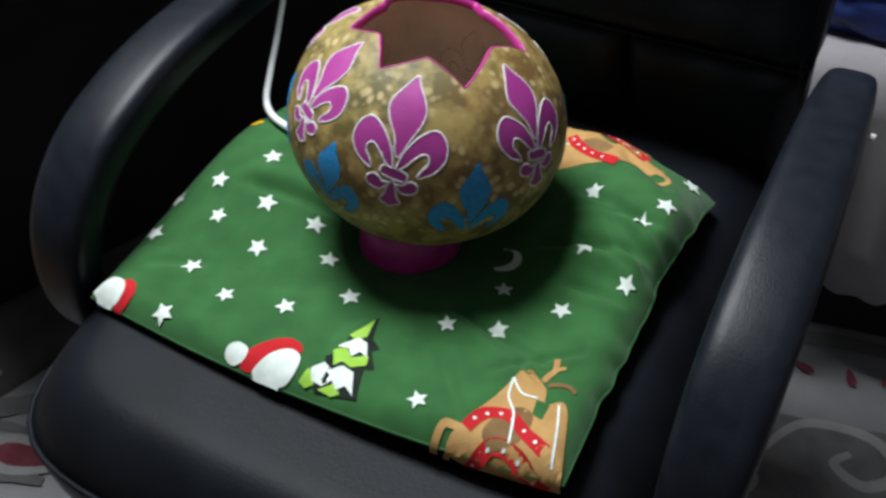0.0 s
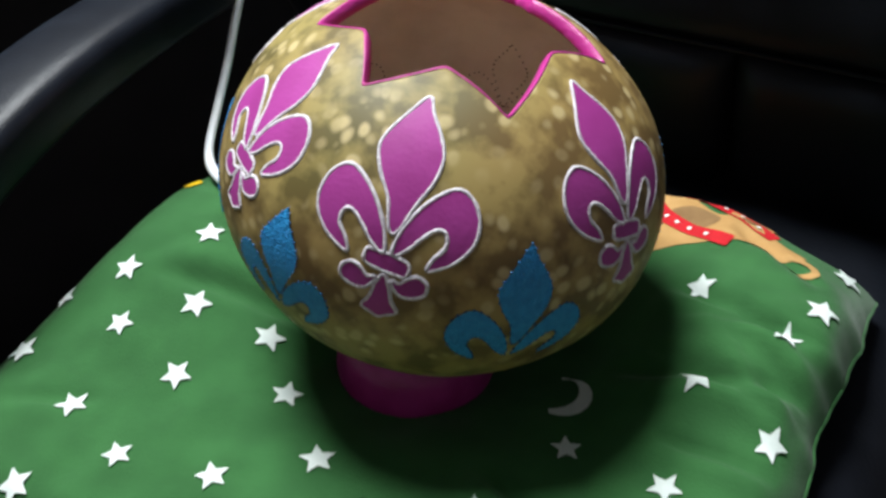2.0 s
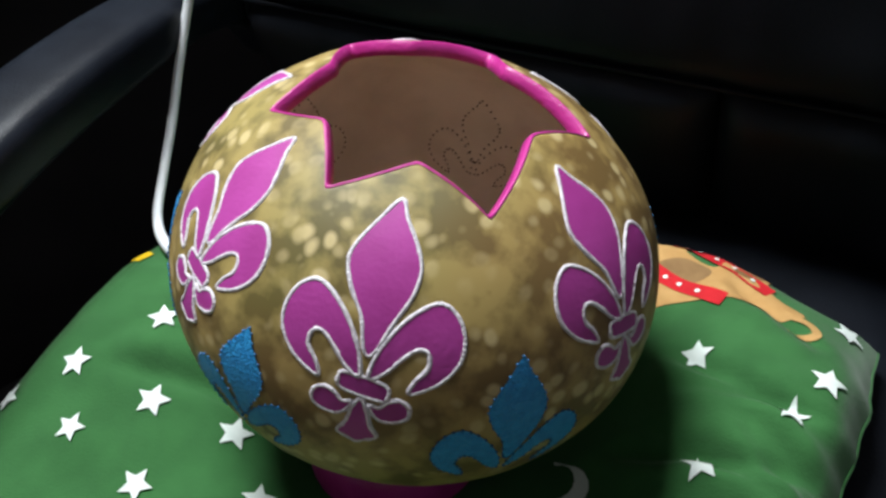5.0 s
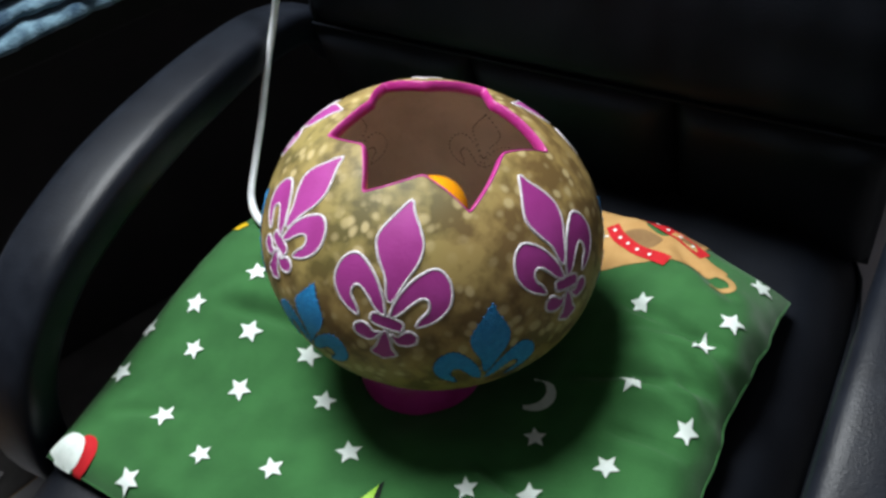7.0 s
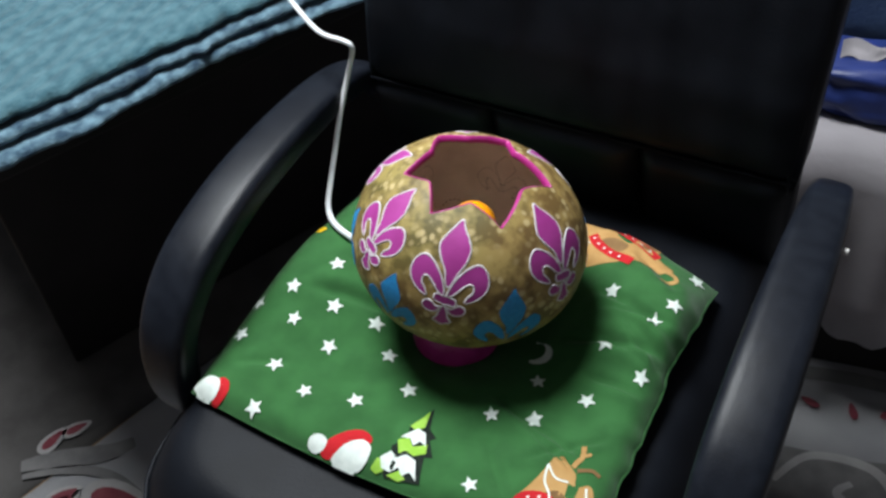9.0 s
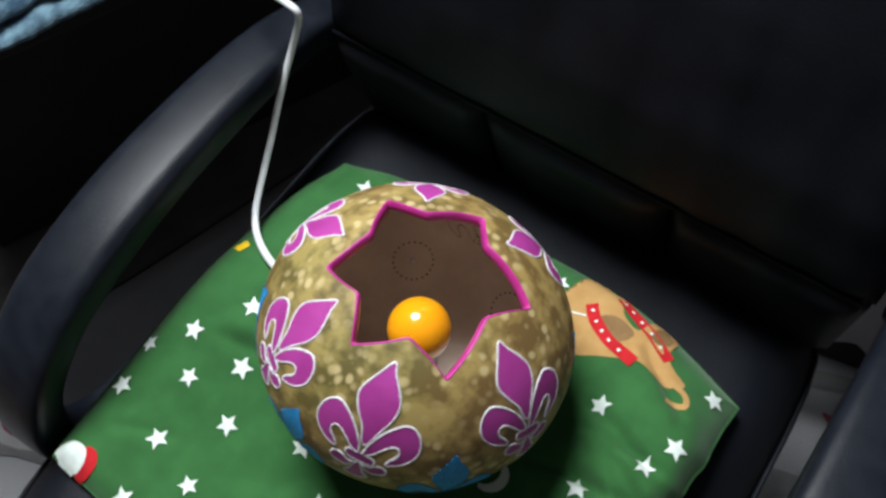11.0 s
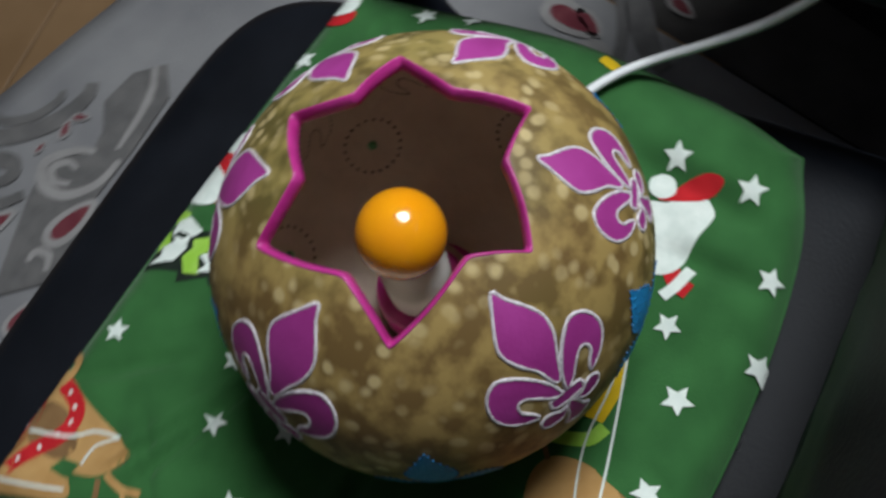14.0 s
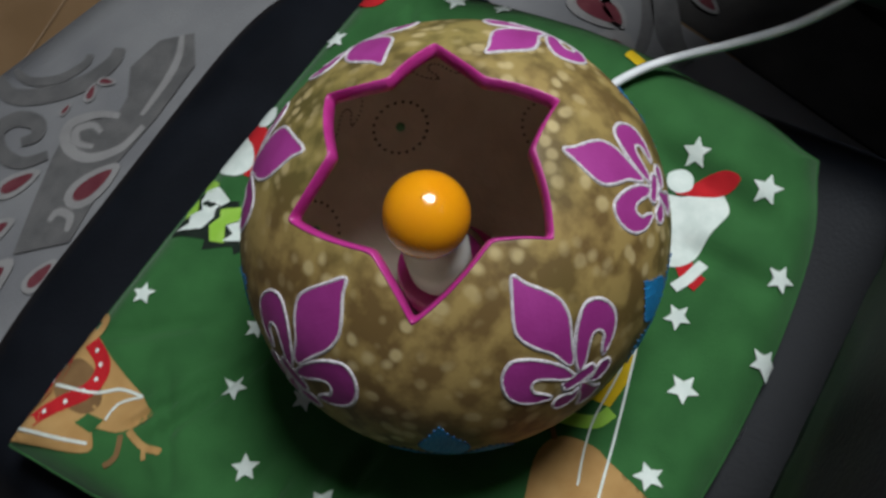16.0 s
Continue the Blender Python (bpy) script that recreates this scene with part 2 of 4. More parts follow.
structure("floor_base", boxed(-2.2, 2.2, -2.6, 2.4, -0.12, -0.012), FLOOR_WOOD, "plain wooden floor under boards and rug")
structure("wall_north", boxed(-2.2, 2.2, 2.4, 2.52, -0.12, 2.5), WALL, "plain dim grey painted wall")
structure("wall_south", boxed(-2.2, 2.2, -2.72, -2.6, -0.12, 2.5), WALL, "plain dim grey painted wall")
structure("wall_west", boxed(-2.32, -2.2, -2.72, 2.52, -0.12, 2.5), WALL, "plain dim grey painted wall")
structure("wall_east", boxed(2.2, 2.32, -2.72, 2.52, -0.12, 2.5), WALL, "plain dim grey painted wall")
structure("ceiling", boxed(-2.32, 2.32, -2.72, 2.52, 2.5, 2.6), CEIL, "plain white painted ceiling")

ceiling_lamp = thing("ceiling_lamp", "round white ceiling lamp with a glowing diffuser", "lamp", pose(-0.58, 0.38, 2.5))
bm = bmesh.new()
lathe(bm, [(0.001, 0.0), (0.42, 0.0), (0.43, -0.03), (0.41, -0.06), (0.40, -0.06)], 40)
part("housing", bm, SOCKET, ceiling_lamp)
bm = bmesh.new()
lathe(bm, [(0.40, -0.055), (0.33, -0.085), (0.18, -0.10), (0.001, -0.105)], 40)
part("diffuser", bm, GLOW, ceiling_lamp, "glowing white diffuser").visible_shadow = False

# ---------------------------------------------------------------- chair (its own axes, turned about 9 degrees)
TURN = pose(0, 0, 0, 0, 0, -9)
chair = thing("office_chair", "black leather office chair with looped plastic armrests", "chair", TURN)


def seat_point(u, v):
    """u, v in -1..1: the seat's top, a padded pan with a rolled front."""
    n = 5.5 if v < 0 else 9.0
    x, y = u, v
    m = max(abs(x), abs(y))
    k = m / max((abs(x) ** n + abs(y) ** n) ** (1 / n), 1e-6)
    x, y = x * k, y * k
    r = (abs(x) ** n + abs(y) ** n) ** (1 / n)
    z = 0.457 - 0.055 * max(0.0, (r - 0.80) / 0.20) ** 2.2 - 0.004 * math.cos(3.0 * x) * (1 - r)
    return Vector((0.256 * x + 0.010, -0.055 + (0.274 if y < 0 else 0.345) * y, z))


bm = bmesh.new()
N = 40
top = grid_mesh(bm, [[seat_point(-1 + 2 * i / N, -1 + 2 * j / N) for j in range(N + 1)] for i in range(N + 1)])
rim = [top[i][0] for i in range(N + 1)] + [top[N][j] for j in range(1, N + 1)] + [top[i][N] for i in range(N - 1, -1, -1)] + [top[0][j] for j in range(N - 1, 0, -1)]
prev = rim
for dz, k in ((-0.012, 1.006), (-0.035, 1.0), (-0.055, 0.975), (-0.066, 0.93)):
    ring = [bm.verts.new(((v.co.x - 0.008) * k + 0.008, (v.co.y + 0.055) * k - 0.055, 0.402 + dz)) for v in rim]
    for i in range(len(rim)):
        j = (i + 1) % len(rim)
        bm.faces.new((prev[i], prev[j], ring[j], ring[i]))
    prev = ring
bm.faces.new(prev)
seat = part("seat", bm, LEATHER, chair, "black padded leather seat")
bm = bmesh.new()
loop = [((v[0] - 0.008) * 1.004 + 0.008, (v[1] + 0.055) * 1.004 - 0.055, 0.404) for v in
        [seat_point(math.cos(a) / max(abs(math.cos(a)), abs(math.sin(a))), math.sin(a) / max(abs(math.cos(a)), abs(math.sin(a)))) for a in [2 * math.pi * k / 96 for k in range(96)]]]
tube(bm, loop, 0.0026, 6, True)
part("seat_piping", bm, LEATHER, seat)


def back_y(z):
    """The backrest's front, by height: lumbar bulge below, leaning back above."""
    pts = [(0.41, 0.235), (0.50, 0.210), (0.57, 0.188), (0.66, 0.200), (0.76, 0.228), (0.86, 0.268), (0.94, 0.305)]
    for (z0, y0), (z1, y1) in zip(pts, pts[1:]):
        if z <= z1:
            t = (z - z0) / (z1 - z0)
            t = max(0, t)
            return y0 + (y1 - y0) * t
    return pts[-1][1]


def back_panel(x0, x1, z0, z1, puff, nx=16, nz=12, thick=0.075):
    """One stitched panel, with puffed front and rounded edges."""
    bm = bmesh.new()
    front, rear = [], []
    for i in range(nx + 1):
        u = i / nx
        fr, rr = [], []
        for j in range(nz + 1):
            v = j / nz
            z = z0 + (z1 - z0) * v
            e = (1 - abs(2 * u - 1) ** 10) * (1 - abs(2 * v - 1) ** (16 if puff < 0.017 else 5))
            x = x0 + (x1 - x0) * u
            wr = 0.0012 * noise.noise(Vector((x * 16, z * 30, puff * 99))) + 0.0022 * noise.noise(Vector((x * 36, z * 5, 2)))
            fr.append(Vector((x, back_y(z) + 0.016 - puff * e ** 0.5 * (0.75 + 0.25 * math.sin(math.pi * u) * math.sin(math.pi * v)) + wr, z)))
            rr.append(Vector((x, back_y(z) + thick - 0.012 + 0.014 * e ** 0.5, z)))
        front.append(fr)
        rear.append(rr)
    a = grid_mesh(bm, front)
    b = grid_mesh(bm, rear)
    edge = lambda g: [g[i][0] for i in range(nx + 1)] + [g[nx][j] for j in range(1, nz + 1)] + [g[i][nz] for i in range(nx - 1, -1, -1)] + [g[0][j] for j in range(nz - 1, 0, -1)]
    ea, eb = edge(a), edge(b)
    for i in range(len(ea)):
        j = (i + 1) % len(ea)
        bm.faces.new((ea[i], ea[j], eb[j], eb[i]))
    return bm


backrest = part("backrest", back_panel(-0.230, 0.264, 0.5765, 0.925, 0.0165, 60, 40, 0.085), LEATHER, chair, "tall black leather back panel")
for x0, x1 in ((-0.228, -0.074), (-0.072, 0.100), (0.102, 0.262)):
    part("lumbar_panel", back_panel(x0, x1, 0.412, 0.5755, 0.0175), LEATHER, backrest)
bm = bmesh.new()
tube(bm, [(-0.224 + 0.484 * k / 24, back_y(0.576) + 0.011, 0.576) for k in range(25)], 0.0016, 6)
part("lumbar_seam", bm, LEATHER, backrest)
for x in (-0.222, 0.256):
    bm = bmesh.new()
    tube(bm, [(x, back_y(0.56 + 0.36 * k / 16) + 0.012, 0.56 + 0.36 * k / 16) for k in range(17)], 0.002, 6)
    part("side_piping", bm, LEATHER, backrest)


def armrest(x):
    """A flat plastic band bent into a loop, from the seat's side up, back and into the backrest."""
    path = spline([(0, -0.02, 0.372), (0, -0.11, 0.374), (0, -0.165, 0.392), (0, -0.190, 0.440), (0, -0.178, 0.508), (0, -0.132, 0.556), (0, -0.066, 0.580),
                   (0, 0.010, 0.590), (0, 0.105, 0.590), (0, 0.175, 0.580), (0, 0.225, 0.555), (0, 0.255, 0.510)], 6)
    bm = bmesh.new()
    rows = []
    for i, p in enumerate(path):
        a, b = path[max(i - 1, 0)], path[min(i + 1, len(path) - 1)]
        d = (b - a).normalized()
        up = Vector((0, -d.z, d.y))
        s = i / (len(path) - 1)
        w = 0.019 + 0.011 * math.sin(math.pi * min(1, max(0, (s - 0.12) / 0.8)))
        h = 0.014 + 0.006 * math.sin(math.pi * s)
        row = []
        for k in range(28):
            c, q = math.cos(2 * math.pi * k / 28), math.sin(2 * math.pi * k / 28)
            row.append(p + Vector((x + w * math.copysign(abs(c) ** 0.50, c), 0, 0)) + up * h * math.copysign(abs(q) ** 0.55, q))
        rows.append(row)
    vs = grid_mesh(bm, rows, close_v=True)
    bm.faces.new(vs[0])
    bm.faces.new(vs[-1])
    return bm


for x in (-0.247, 0.297):
    arm = part("armrest", armrest(x), PLASTIC, chair, "black looped plastic armrest")
    bm = boxed(min(x, x * 0.62), max(x, x * 0.62), -0.075, -0.025, 0.362, 0.380, 0.004)
    part("arm_bracket", bm, STEEL, arm)
bm = bmesh.new()
tube(bm, [(0.325, 0.115, 0.590), (0.3290, 0.115, 0.590)], 0.0032, 10)
part("screw_cap", bm, SOCKET, arm, "small pale screw cap")
bm = bmesh.new()
bmesh.ops.create_cone(bm, cap_ends=True, segments=24, radius1=0.030, radius2=0.025, depth=0.26, matrix=pose(0, 0, 0.21))
part("gas_column", bm, STEEL, chair)
part("seat_plate", boxed(-0.10, 0.10, -0.14, 0.12, 0.325, 0.345, 0.006), STEEL, chair)
for k in range(5):
    a = math.radians(72 * k + 20)
    leg_m = Matrix.Rotation(a, 4, "Z")
    bm = bmesh.new()
    rows = []
    for s in range(7):
        t = s / 6
        w, h, z = 0.030 - 0.012 * t, 0.020 - 0.008 * t, 0.105 - 0.035 * t
        rows.append([leg_m @ Vector((0.02 + 0.27 * t, sx * w, z + sz * h)) for sx, sz in ((-1, -1), (1, -1), (1, 1), (-1, 1))])
    vs = grid_mesh(bm, rows, close_v=True)
    bm.faces.new(vs[0])
    bm.faces.new(vs[-1])
    leg = part("base_leg", bm, PLASTIC, chair, smooth=False)
    bm = bmesh.new()
    bmesh.ops.create_cone(bm, cap_ends=True, segments=20, radius1=0.026, radius2=0.026, depth=0.04, matrix=leg_m @ pose(0.285, 0, 0.028, 90, 0, 0))
    part("caster", bm, PLASTIC, leg)

# ---------------------------------------------------------------- cushion
FL, FR, BR, BL = Vector((-0.241, -0.168)), Vector((0.178, -0.240)), Vector((0.240, 0.095)), Vector((-0.162, 0.176))


def cushion_xy(u, v):
    p = FL * (1 - u) * (1 - v) + FR * u * (1 - v) + BR * u * v + BL * (1 - u) * v
    bow = 4 * u * (1 - u)
    bov = 4 * v * (1 - v)
    p = p + Vector((0, 0.027)) * bow * v ** 3 + Vector((0.0, -0.010)) * bow * (1 - v) ** 3
    p = p + Vector((-0.007, 0.0)) * bov * u ** 4 + Vector((0.005 * noise.noise(Vector((v * 7, 3, 1))) + 0.003 * noise.noise(Vector((v * 19, 8, 1))), 0)) * bov * u ** 10 + Vector((-0.010, 0)) * bov * (1 - u) ** 3
    for cu, cv, k in ((0, 1, 0.040), (1, 1, 0.010)):
        p = p + (Vector((0.0, -0.03)) - p) * k * math.exp(-((u - cu) ** 2 + (v - cv) ** 2) / 0.010)
    return p


def cushion_uv(x, y):
    u, v = 0.5, 0.5
    for _ in range(12):
        p = cushion_xy(u, v)
        a = (cushion_xy(u + 1e-3, v) - p) / 1e-3
        b = (cushion_xy(u, v + 1e-3) - p) / 1e-3
        det = a.x * b.y - a.y * b.x
        dx, dy = x - p.x, y - p.y
        u += (dx * b.y - dy * b.x) / det
        v += (a.x * dy - a.y * dx) / det
    return u, v


def crease(x, y, x0, y0, x1, y1, width, depth):
    """A fold: a shallow valley along a line, fading at its ends."""
    dx, dy = x1 - x0, y1 - y0
    ln = math.hypot(dx, dy)
    s = ((x - x0) * dx + (y - y0) * dy) / ln / ln
    d = ((x - x0) * dy - (y - y0) * dx) / ln
    if s < -0.1 or s > 1.1:
        return 0.0
    fade = max(0.0, 1 - (2 * s - 1) ** 4)
    return depth * fade * (math.exp(-(d / width) ** 2) - 0.5 * math.exp(-((d - 2 * width) / (1.6 * width)) ** 2))


FOLDS = [(0.05, -0.10, 0.155, -0.155, 0.004, -0.0035), (0.10, -0.02, 0.20, -0.03, 0.005, -0.005), (0.12, 0.04, 0.205, -0.01, 0.006, -0.0055),
         (-0.06, -0.03, -0.17, -0.035, 0.006, -0.004), (0.13, -0.06, 0.19, -0.075, 0.004, -0.003), (0.10, -0.22, 0.06, -0.15, 0.006, -0.003),
         (-0.10, 0.16, -0.13, 0.06, 0.010, -0.005), (-0.06, 0.17, -0.075, 0.10, 0.007, -0.003), (0.15, 0.10, 0.20, 0.045, 0.005, -0.0035),
         (0.085, -0.125, 0.150, -0.172, 0.0028, -0.0030), (0.115, -0.005, 0.205, -0.055, 0.004, -0.0030), (0.125, 0.015, 0.215, 0.0, 0.0035, -0.0030),
         (0.10, -0.165, 0.17, -0.125, 0.0035, -0.0022), (-0.21, -0.13, -0.15, -0.115, 0.005, -0.0018), (-0.03, -0.15, -0.01, -0.21, 0.006, -0.0020), (0.05, 0.12, 0.09, 0.165, 0.005, -0.0025), (0.145, 0.010, 0.205, -0.035, 0.006, -0.0045), (0.16, -0.01, 0.20, -0.045, 0.004, -0.003)]


def seam_z(base):
    """The edge seam's height: it lifts where the stuffing is thick."""
    return 0.4665 + 0.80 * max(0.0, base - 0.480)


def cushion_z(x, y, u=None, v=None):
    if u is None:
        u, v = cushion_uv(x, y)
    base = 0.4797 - 0.0229 * x - 0.012 * y + 0.1143 * x * x - 0.40 * x * y + 0.084 * y * y
    for bx, by, bs, bh in ((0.185, 0.020, 0.055, 0.042), (-0.150, 0.0, 0.055, 0.0266), (0.130, 0.130, 0.055, 0.026)):
        base += bh * math.exp(-((x - bx) ** 2 + (y - by) ** 2) / (2 * bs * bs))
    e = max(0.0, min(u, 1 - u, v, 1 - v))
    roll = 1 - max(0.0, 1 - e / 0.060) ** 2.3
    seam = seam_z(base)
    z = seam + (base - seam) * roll
    z -= 0.017 * math.exp(-(((x + 0.005) ** 2 + (y + 0.028) ** 2) / 0.0040))
    z += 1.4 * sum(crease(x, y, *f) for f in FOLDS) * roll
    z += roll * (0.0034 * noise.noise(Vector((x * 16, y * 16, 3))) + 0.0020 * noise.noise(Vector((x * 45, y * 45, 7))))
    pinch = math.exp(-((v - 0.62) / 0.16) ** 2) * max(0.0, (u - 0.80) / 0.2)
    return z - 0.004 * pinch * (0.8 + 1.2 * noise.noise(Vector((v * 26, u * 3, 6)))) * (1 - e * 4)


def z0_edge(u, v):
    """Height of the seam at the edge point nearest to u, v."""
    e = min(u, 1 - u, v, 1 - v)
    if e == u:
        u = 0.0
    elif e == 1 - u:
        u = 1.0
    elif e == v:
        v = 0.0
    else:
        v = 1.0
    p = cushion_xy(u, v)
    return cushion_z(p.x, p.y, u, v)


cushion = thing("seat_cushion", "green cotton seat cushion printed with white stars", "cushion")
bm = bmesh.new()
NU = 170
up_rows, low_rows = [], []
for i in range(NU + 1):
    a, b = [], []
    for j in range(NU + 1):
        u, v = 0.5 - 0.5 * math.cos(math.pi * i / NU), 0.5 - 0.5 * math.cos(math.pi * j / NU)
        p = cushion_xy(u, v)
        z = cushion_z(p.x, p.y, u, v)
        e = max(0.0, min(u, 1 - u, v, 1 - v))
        a.append((p.x, p.y, z))
        b.append((p.x, p.y, z if e < 1e-6 else min(z - 0.003, z0_edge(u, v) + (0.4620 - z0_edge(u, v)) * min(1, e / 0.12))))
    up_rows.append(a)
    low_rows.append(b)
va, vb = grid_mesh(bm, up_rows), grid_mesh(bm, low_rows)
bmesh.ops.remove_doubles(bm, verts=bm.verts, dist=1e-5)
part("cover", bm, GREEN, cushion)
bm = bmesh.new()
edge_uv = [(k / 40, 0) for k in range(40)] + [(1, k / 40) for k in range(40)] + [(1 - k / 40, 1) for k in range(40)] + [(0, 1 - k / 40) for k in range(40)]
tube(bm, [(*cushion_xy(u, v), z0_edge(u, v)) for u, v in edge_uv], 0.0008, 6, True)
part("edge_seam", bm, GREEN, cushion)


def on_cushion(x, y, lift=0.0009):
    """A point of the printed cloth; past the edge it wraps down the side."""
    u, v = cushion_uv(x, y)
    cu, cv = min(max(u, 0.0), 1.0), min(max(v, 0.0), 1.0)
    p = cushion_xy(cu, cv)
    over = math.hypot(x - p.x, y - p.y)
    if over > 1e-4:
        out = Vector((x - p.x, y - p.y)) / over
        return Vector((p.x + out.x * (lift + 0.0008), p.y + out.y * (lift + 0.0008), cushion_z(p.x, p.y, cu, cv) - min(over, 0.009)))
    near = max(0.0, 1 - min(u, 1 - u, v, 1 - v) / 0.05)
    return Vector((x, y, cushion_z(x, y, u, v) + lift + 0.0012 * near))


def cloth(x, y):
    """From the print's own axes to the cushion, a little askew."""
    return -0.0026 + 1.0232 * x + 0.0239 * y, 0.0026 - 0.0369 * x + 0.9853 * y


def print_shape(name, outline, mat, smooth_steps=0, lift=0.0007, cuts=2, label="", straight=False):
    outline = outline if straight else [cloth(*q) for q in outline]
    pts = [(p[0], p[1]) for p in (spline([(*q, 0) for q in outline], smooth_steps, True) if smooth_steps else outline)]
    return part(name, draped(pts, lambda x, y: on_cushion(x, y, lift), cuts), mat, cushion, label)


def print_line(name, pts, width, mat, lift=0.0009):
    c = spline([(*cloth(*p), 0) for p in pts], 8)
    left, right = [], []
    for i, p in enumerate(c):
        d = (c[min(i + 1, len(c) - 1)] - c[max(i - 1, 0)]).normalized()
        n = Vector((-d.y, d.x, 0)) * width / 2
        left.append(on_cushion(*(p + n).xy, lift))
        right.append(on_cushion(*(p - n).xy, lift))
    bm = bmesh.new()
    grid_mesh(bm, [left, right])
    return part(name, bm, mat, cushion)


STARS = [(-0.18, -0.039), (-0.13, -0.05), (-0.166, -0.073), (-0.12, -0.093), (-0.166, -0.124), (-0.124, -0.146), (-0.072, -0.143), (-0.027, -0.117),
         (0.058, -0.125), (0.098, -0.12), (0.145, -0.031), (0.138, 0.035), (0.184, 0.001), (0.200, 0.022), (0.184, -0.058), (0.14, -0.089),
         (-0.166, -0.175), (0.062, -0.205), (-0.131, 0.098), (-0.12, 0.144), (-0.068, 0.165), (-0.019, 0.169), (0.013, 0.131), (-0.028, 0.116),
         (0.069, 0.128), (-0.217, -0.098), (-0.213, -0.06), (0.216, 0.080), (-0.144, -0.004), (0.09, -0.076), (-0.06, -0.083), (-0.085, -0.052),
         (0.022, 0.174)]
for k, (sx, sy) in enumerate(STARS):
    turn_a, size = math.radians(23 + 137 * k % 72), 0.0090 + 0.0008 * math.sin(k * 2.1)
    pts = []
    for i in range(10):
        r = size * (1.0 if i % 2 == 0 else 0.47)
        a = turn_a + math.pi * i / 5
        pts.append((sx + r * math.cos(a), sy + r * math.sin(a)))
    print_shape("printed_star", pts, PRINT_WHITE, lift=0.0013, cuts=2, straight=True)
# crescent
moon = [(0.083 + 0.014 * math.cos(a), -0.042 + 0.014 * math.sin(a)) for a in [math.radians(-110 + 22 * k) for k in range(11)]]
moon += [(0.077 + 0.0125 * math.cos(a), -0.039 + 0.0125 * math.sin(a)) for a in [math.radians(88 - 20 * k) for k in range(10)]]
print_shape("printed_moon", moon, PRINT_WHITE)
# caps and beards, plain shapes
print_shape("printed_cap", [(-.202, -.189), (-.193, -.188), (-.188, -.177), (-.192, -.166), (-.201, -.164), (-.205, -.173)], PRINT_RED, 6)
print_shape("printed_beard", [(-.226, -.180), (-.213, -.187), (-.202, -.186), (-.198, -.177), (-.202, -.167), (-.213, -.165), (-.224, -.172)], PRINT_WHITE, 6, 0.0011)
print_shape("printed_pompom", [(-.090, -.207), (-.082, -.211), (-.074, -.207), (-.073, -.199), (-.081, -.195), (-.089, -.199)], PRINT_WHITE, 5, 0.0011)
print_shape("printed_cap", [(-.076, -.210), (-.066, -.213), (-.054, -.205), (-.036, -.197), (-.032, -.187), (-.044, -.180), (-.060, -.186), (-.072, -.198)], PRINT_RED, 6)
print_shape("printed_beard", [(-.064, -.214), (-.050, -.217), (-.036, -.218), (-.029, -.209), (-.030, -.196), (-.040, -.190), (-.052, -.196), (-.060, -.206)], PRINT_WHITE, 6, 0.0011)
# fir tree
print_shape("printed_tree_shade", [(.010, -.136), (.014, -.160), (.023, -.168), (.018, -.172), (.027, -.190), (.020, -.192), (.024, -.218), (-.010, -.218), (-.020, -.205), (-.010, -.198), (-.014, -.186), (-.002, -.178), (-.004, -.162)], PRINT_BLACK, 0, 0.0006)
print_shape("printed_tree", [(.008, -.140), (.009, -.160), (.002, -.166), (-.004, -.163), (.002, -.152)], PRINT_LIME, 0, 0.0010)
print_shape("printed_snow", [(.004, -.163), (.012, -.166), (.017, -.180), (.010, -.176), (.006, -.183), (.001, -.176), (-.008, -.177)], PRINT_WHITE, 0, 0.0012)
print_shape("printed_tree", [(-.010, -.180), (.000, -.176), (.006, -.184), (.018, -.178), (.020, -.188), (.010, -.194), (.002, -.190), (-.004, -.194)], PRINT_LIME, 0, 0.0010)
print_shape("printed_snow", [(-.012, -.192), (-.004, -.198), (.004, -.194), (.014, -.198), (.020, -.216), (.012, -.210), (.006, -.214), (.000, -.207), (-.006, -.213), (-.014, -.212), (-.018, -.203)], PRINT_WHITE, 0, 0.0012)
print_shape("printed_tree", [(-.008, -.216), (.002, -.210), (.010, -.216), (.004, -.219)], PRINT_LIME, 0, 0.0011)
print_shape("printed_tree", [(-.024, -.214), (-.020, -.204), (-.014, -.206), (-.012, -.214), (-.018, -.217)], PRINT_LIME, 0, 0.0010)
# tan animal-shaped patch by the front corner, plain
print_shape("printed_patch", [(.098, -.236), (.104, -.218), (.112, -.203), (.120, -.186), (.127, -.168), (.135, -.157), (.143, -.162), (.152, -.172), (.155, -.186), (.165, -.180), (.171, -.188), (.176, -.215), (.180, -.245), (.176, -.258), (.150, -.254), (.122, -.248)], PRINT_TAN, 4, 0.0007, 3)
print_shape("printed_patch_shade", [(.126, -.203), (.140, -.192), (.150, -.200), (.146, -.222), (.130, -.232), (.120, -.222)], PRINT_BROWN, 5, 0.0009)
print_shape("printed_gap", [(.148, -.183), (.158, -.186), (.156, -.200), (.148, -.196)], GREEN, 0, 0.0010)
print_line("printed_leg", [(.104, -.222), (.092, -.222), (.088, -.240)], 0.006, PRINT_TAN)
print_line("printed_leg", [(.112, -.232), (.100, -.236), (.097, -.246)], 0.005, PRINT_TAN)
print_line("printed_antler", [(.148, -.165), (.153, -.152), (.152, -.140)], 0.0045, PRINT_TAN)
print_line("printed_antler", [(.152, -.152), (.160, -.147)], 0.003, PRINT_TAN)
print_line("printed_antler", [(.152, -.168), (.164, -.164), (.172, -.168)], 0.0035, PRINT_BROWN)
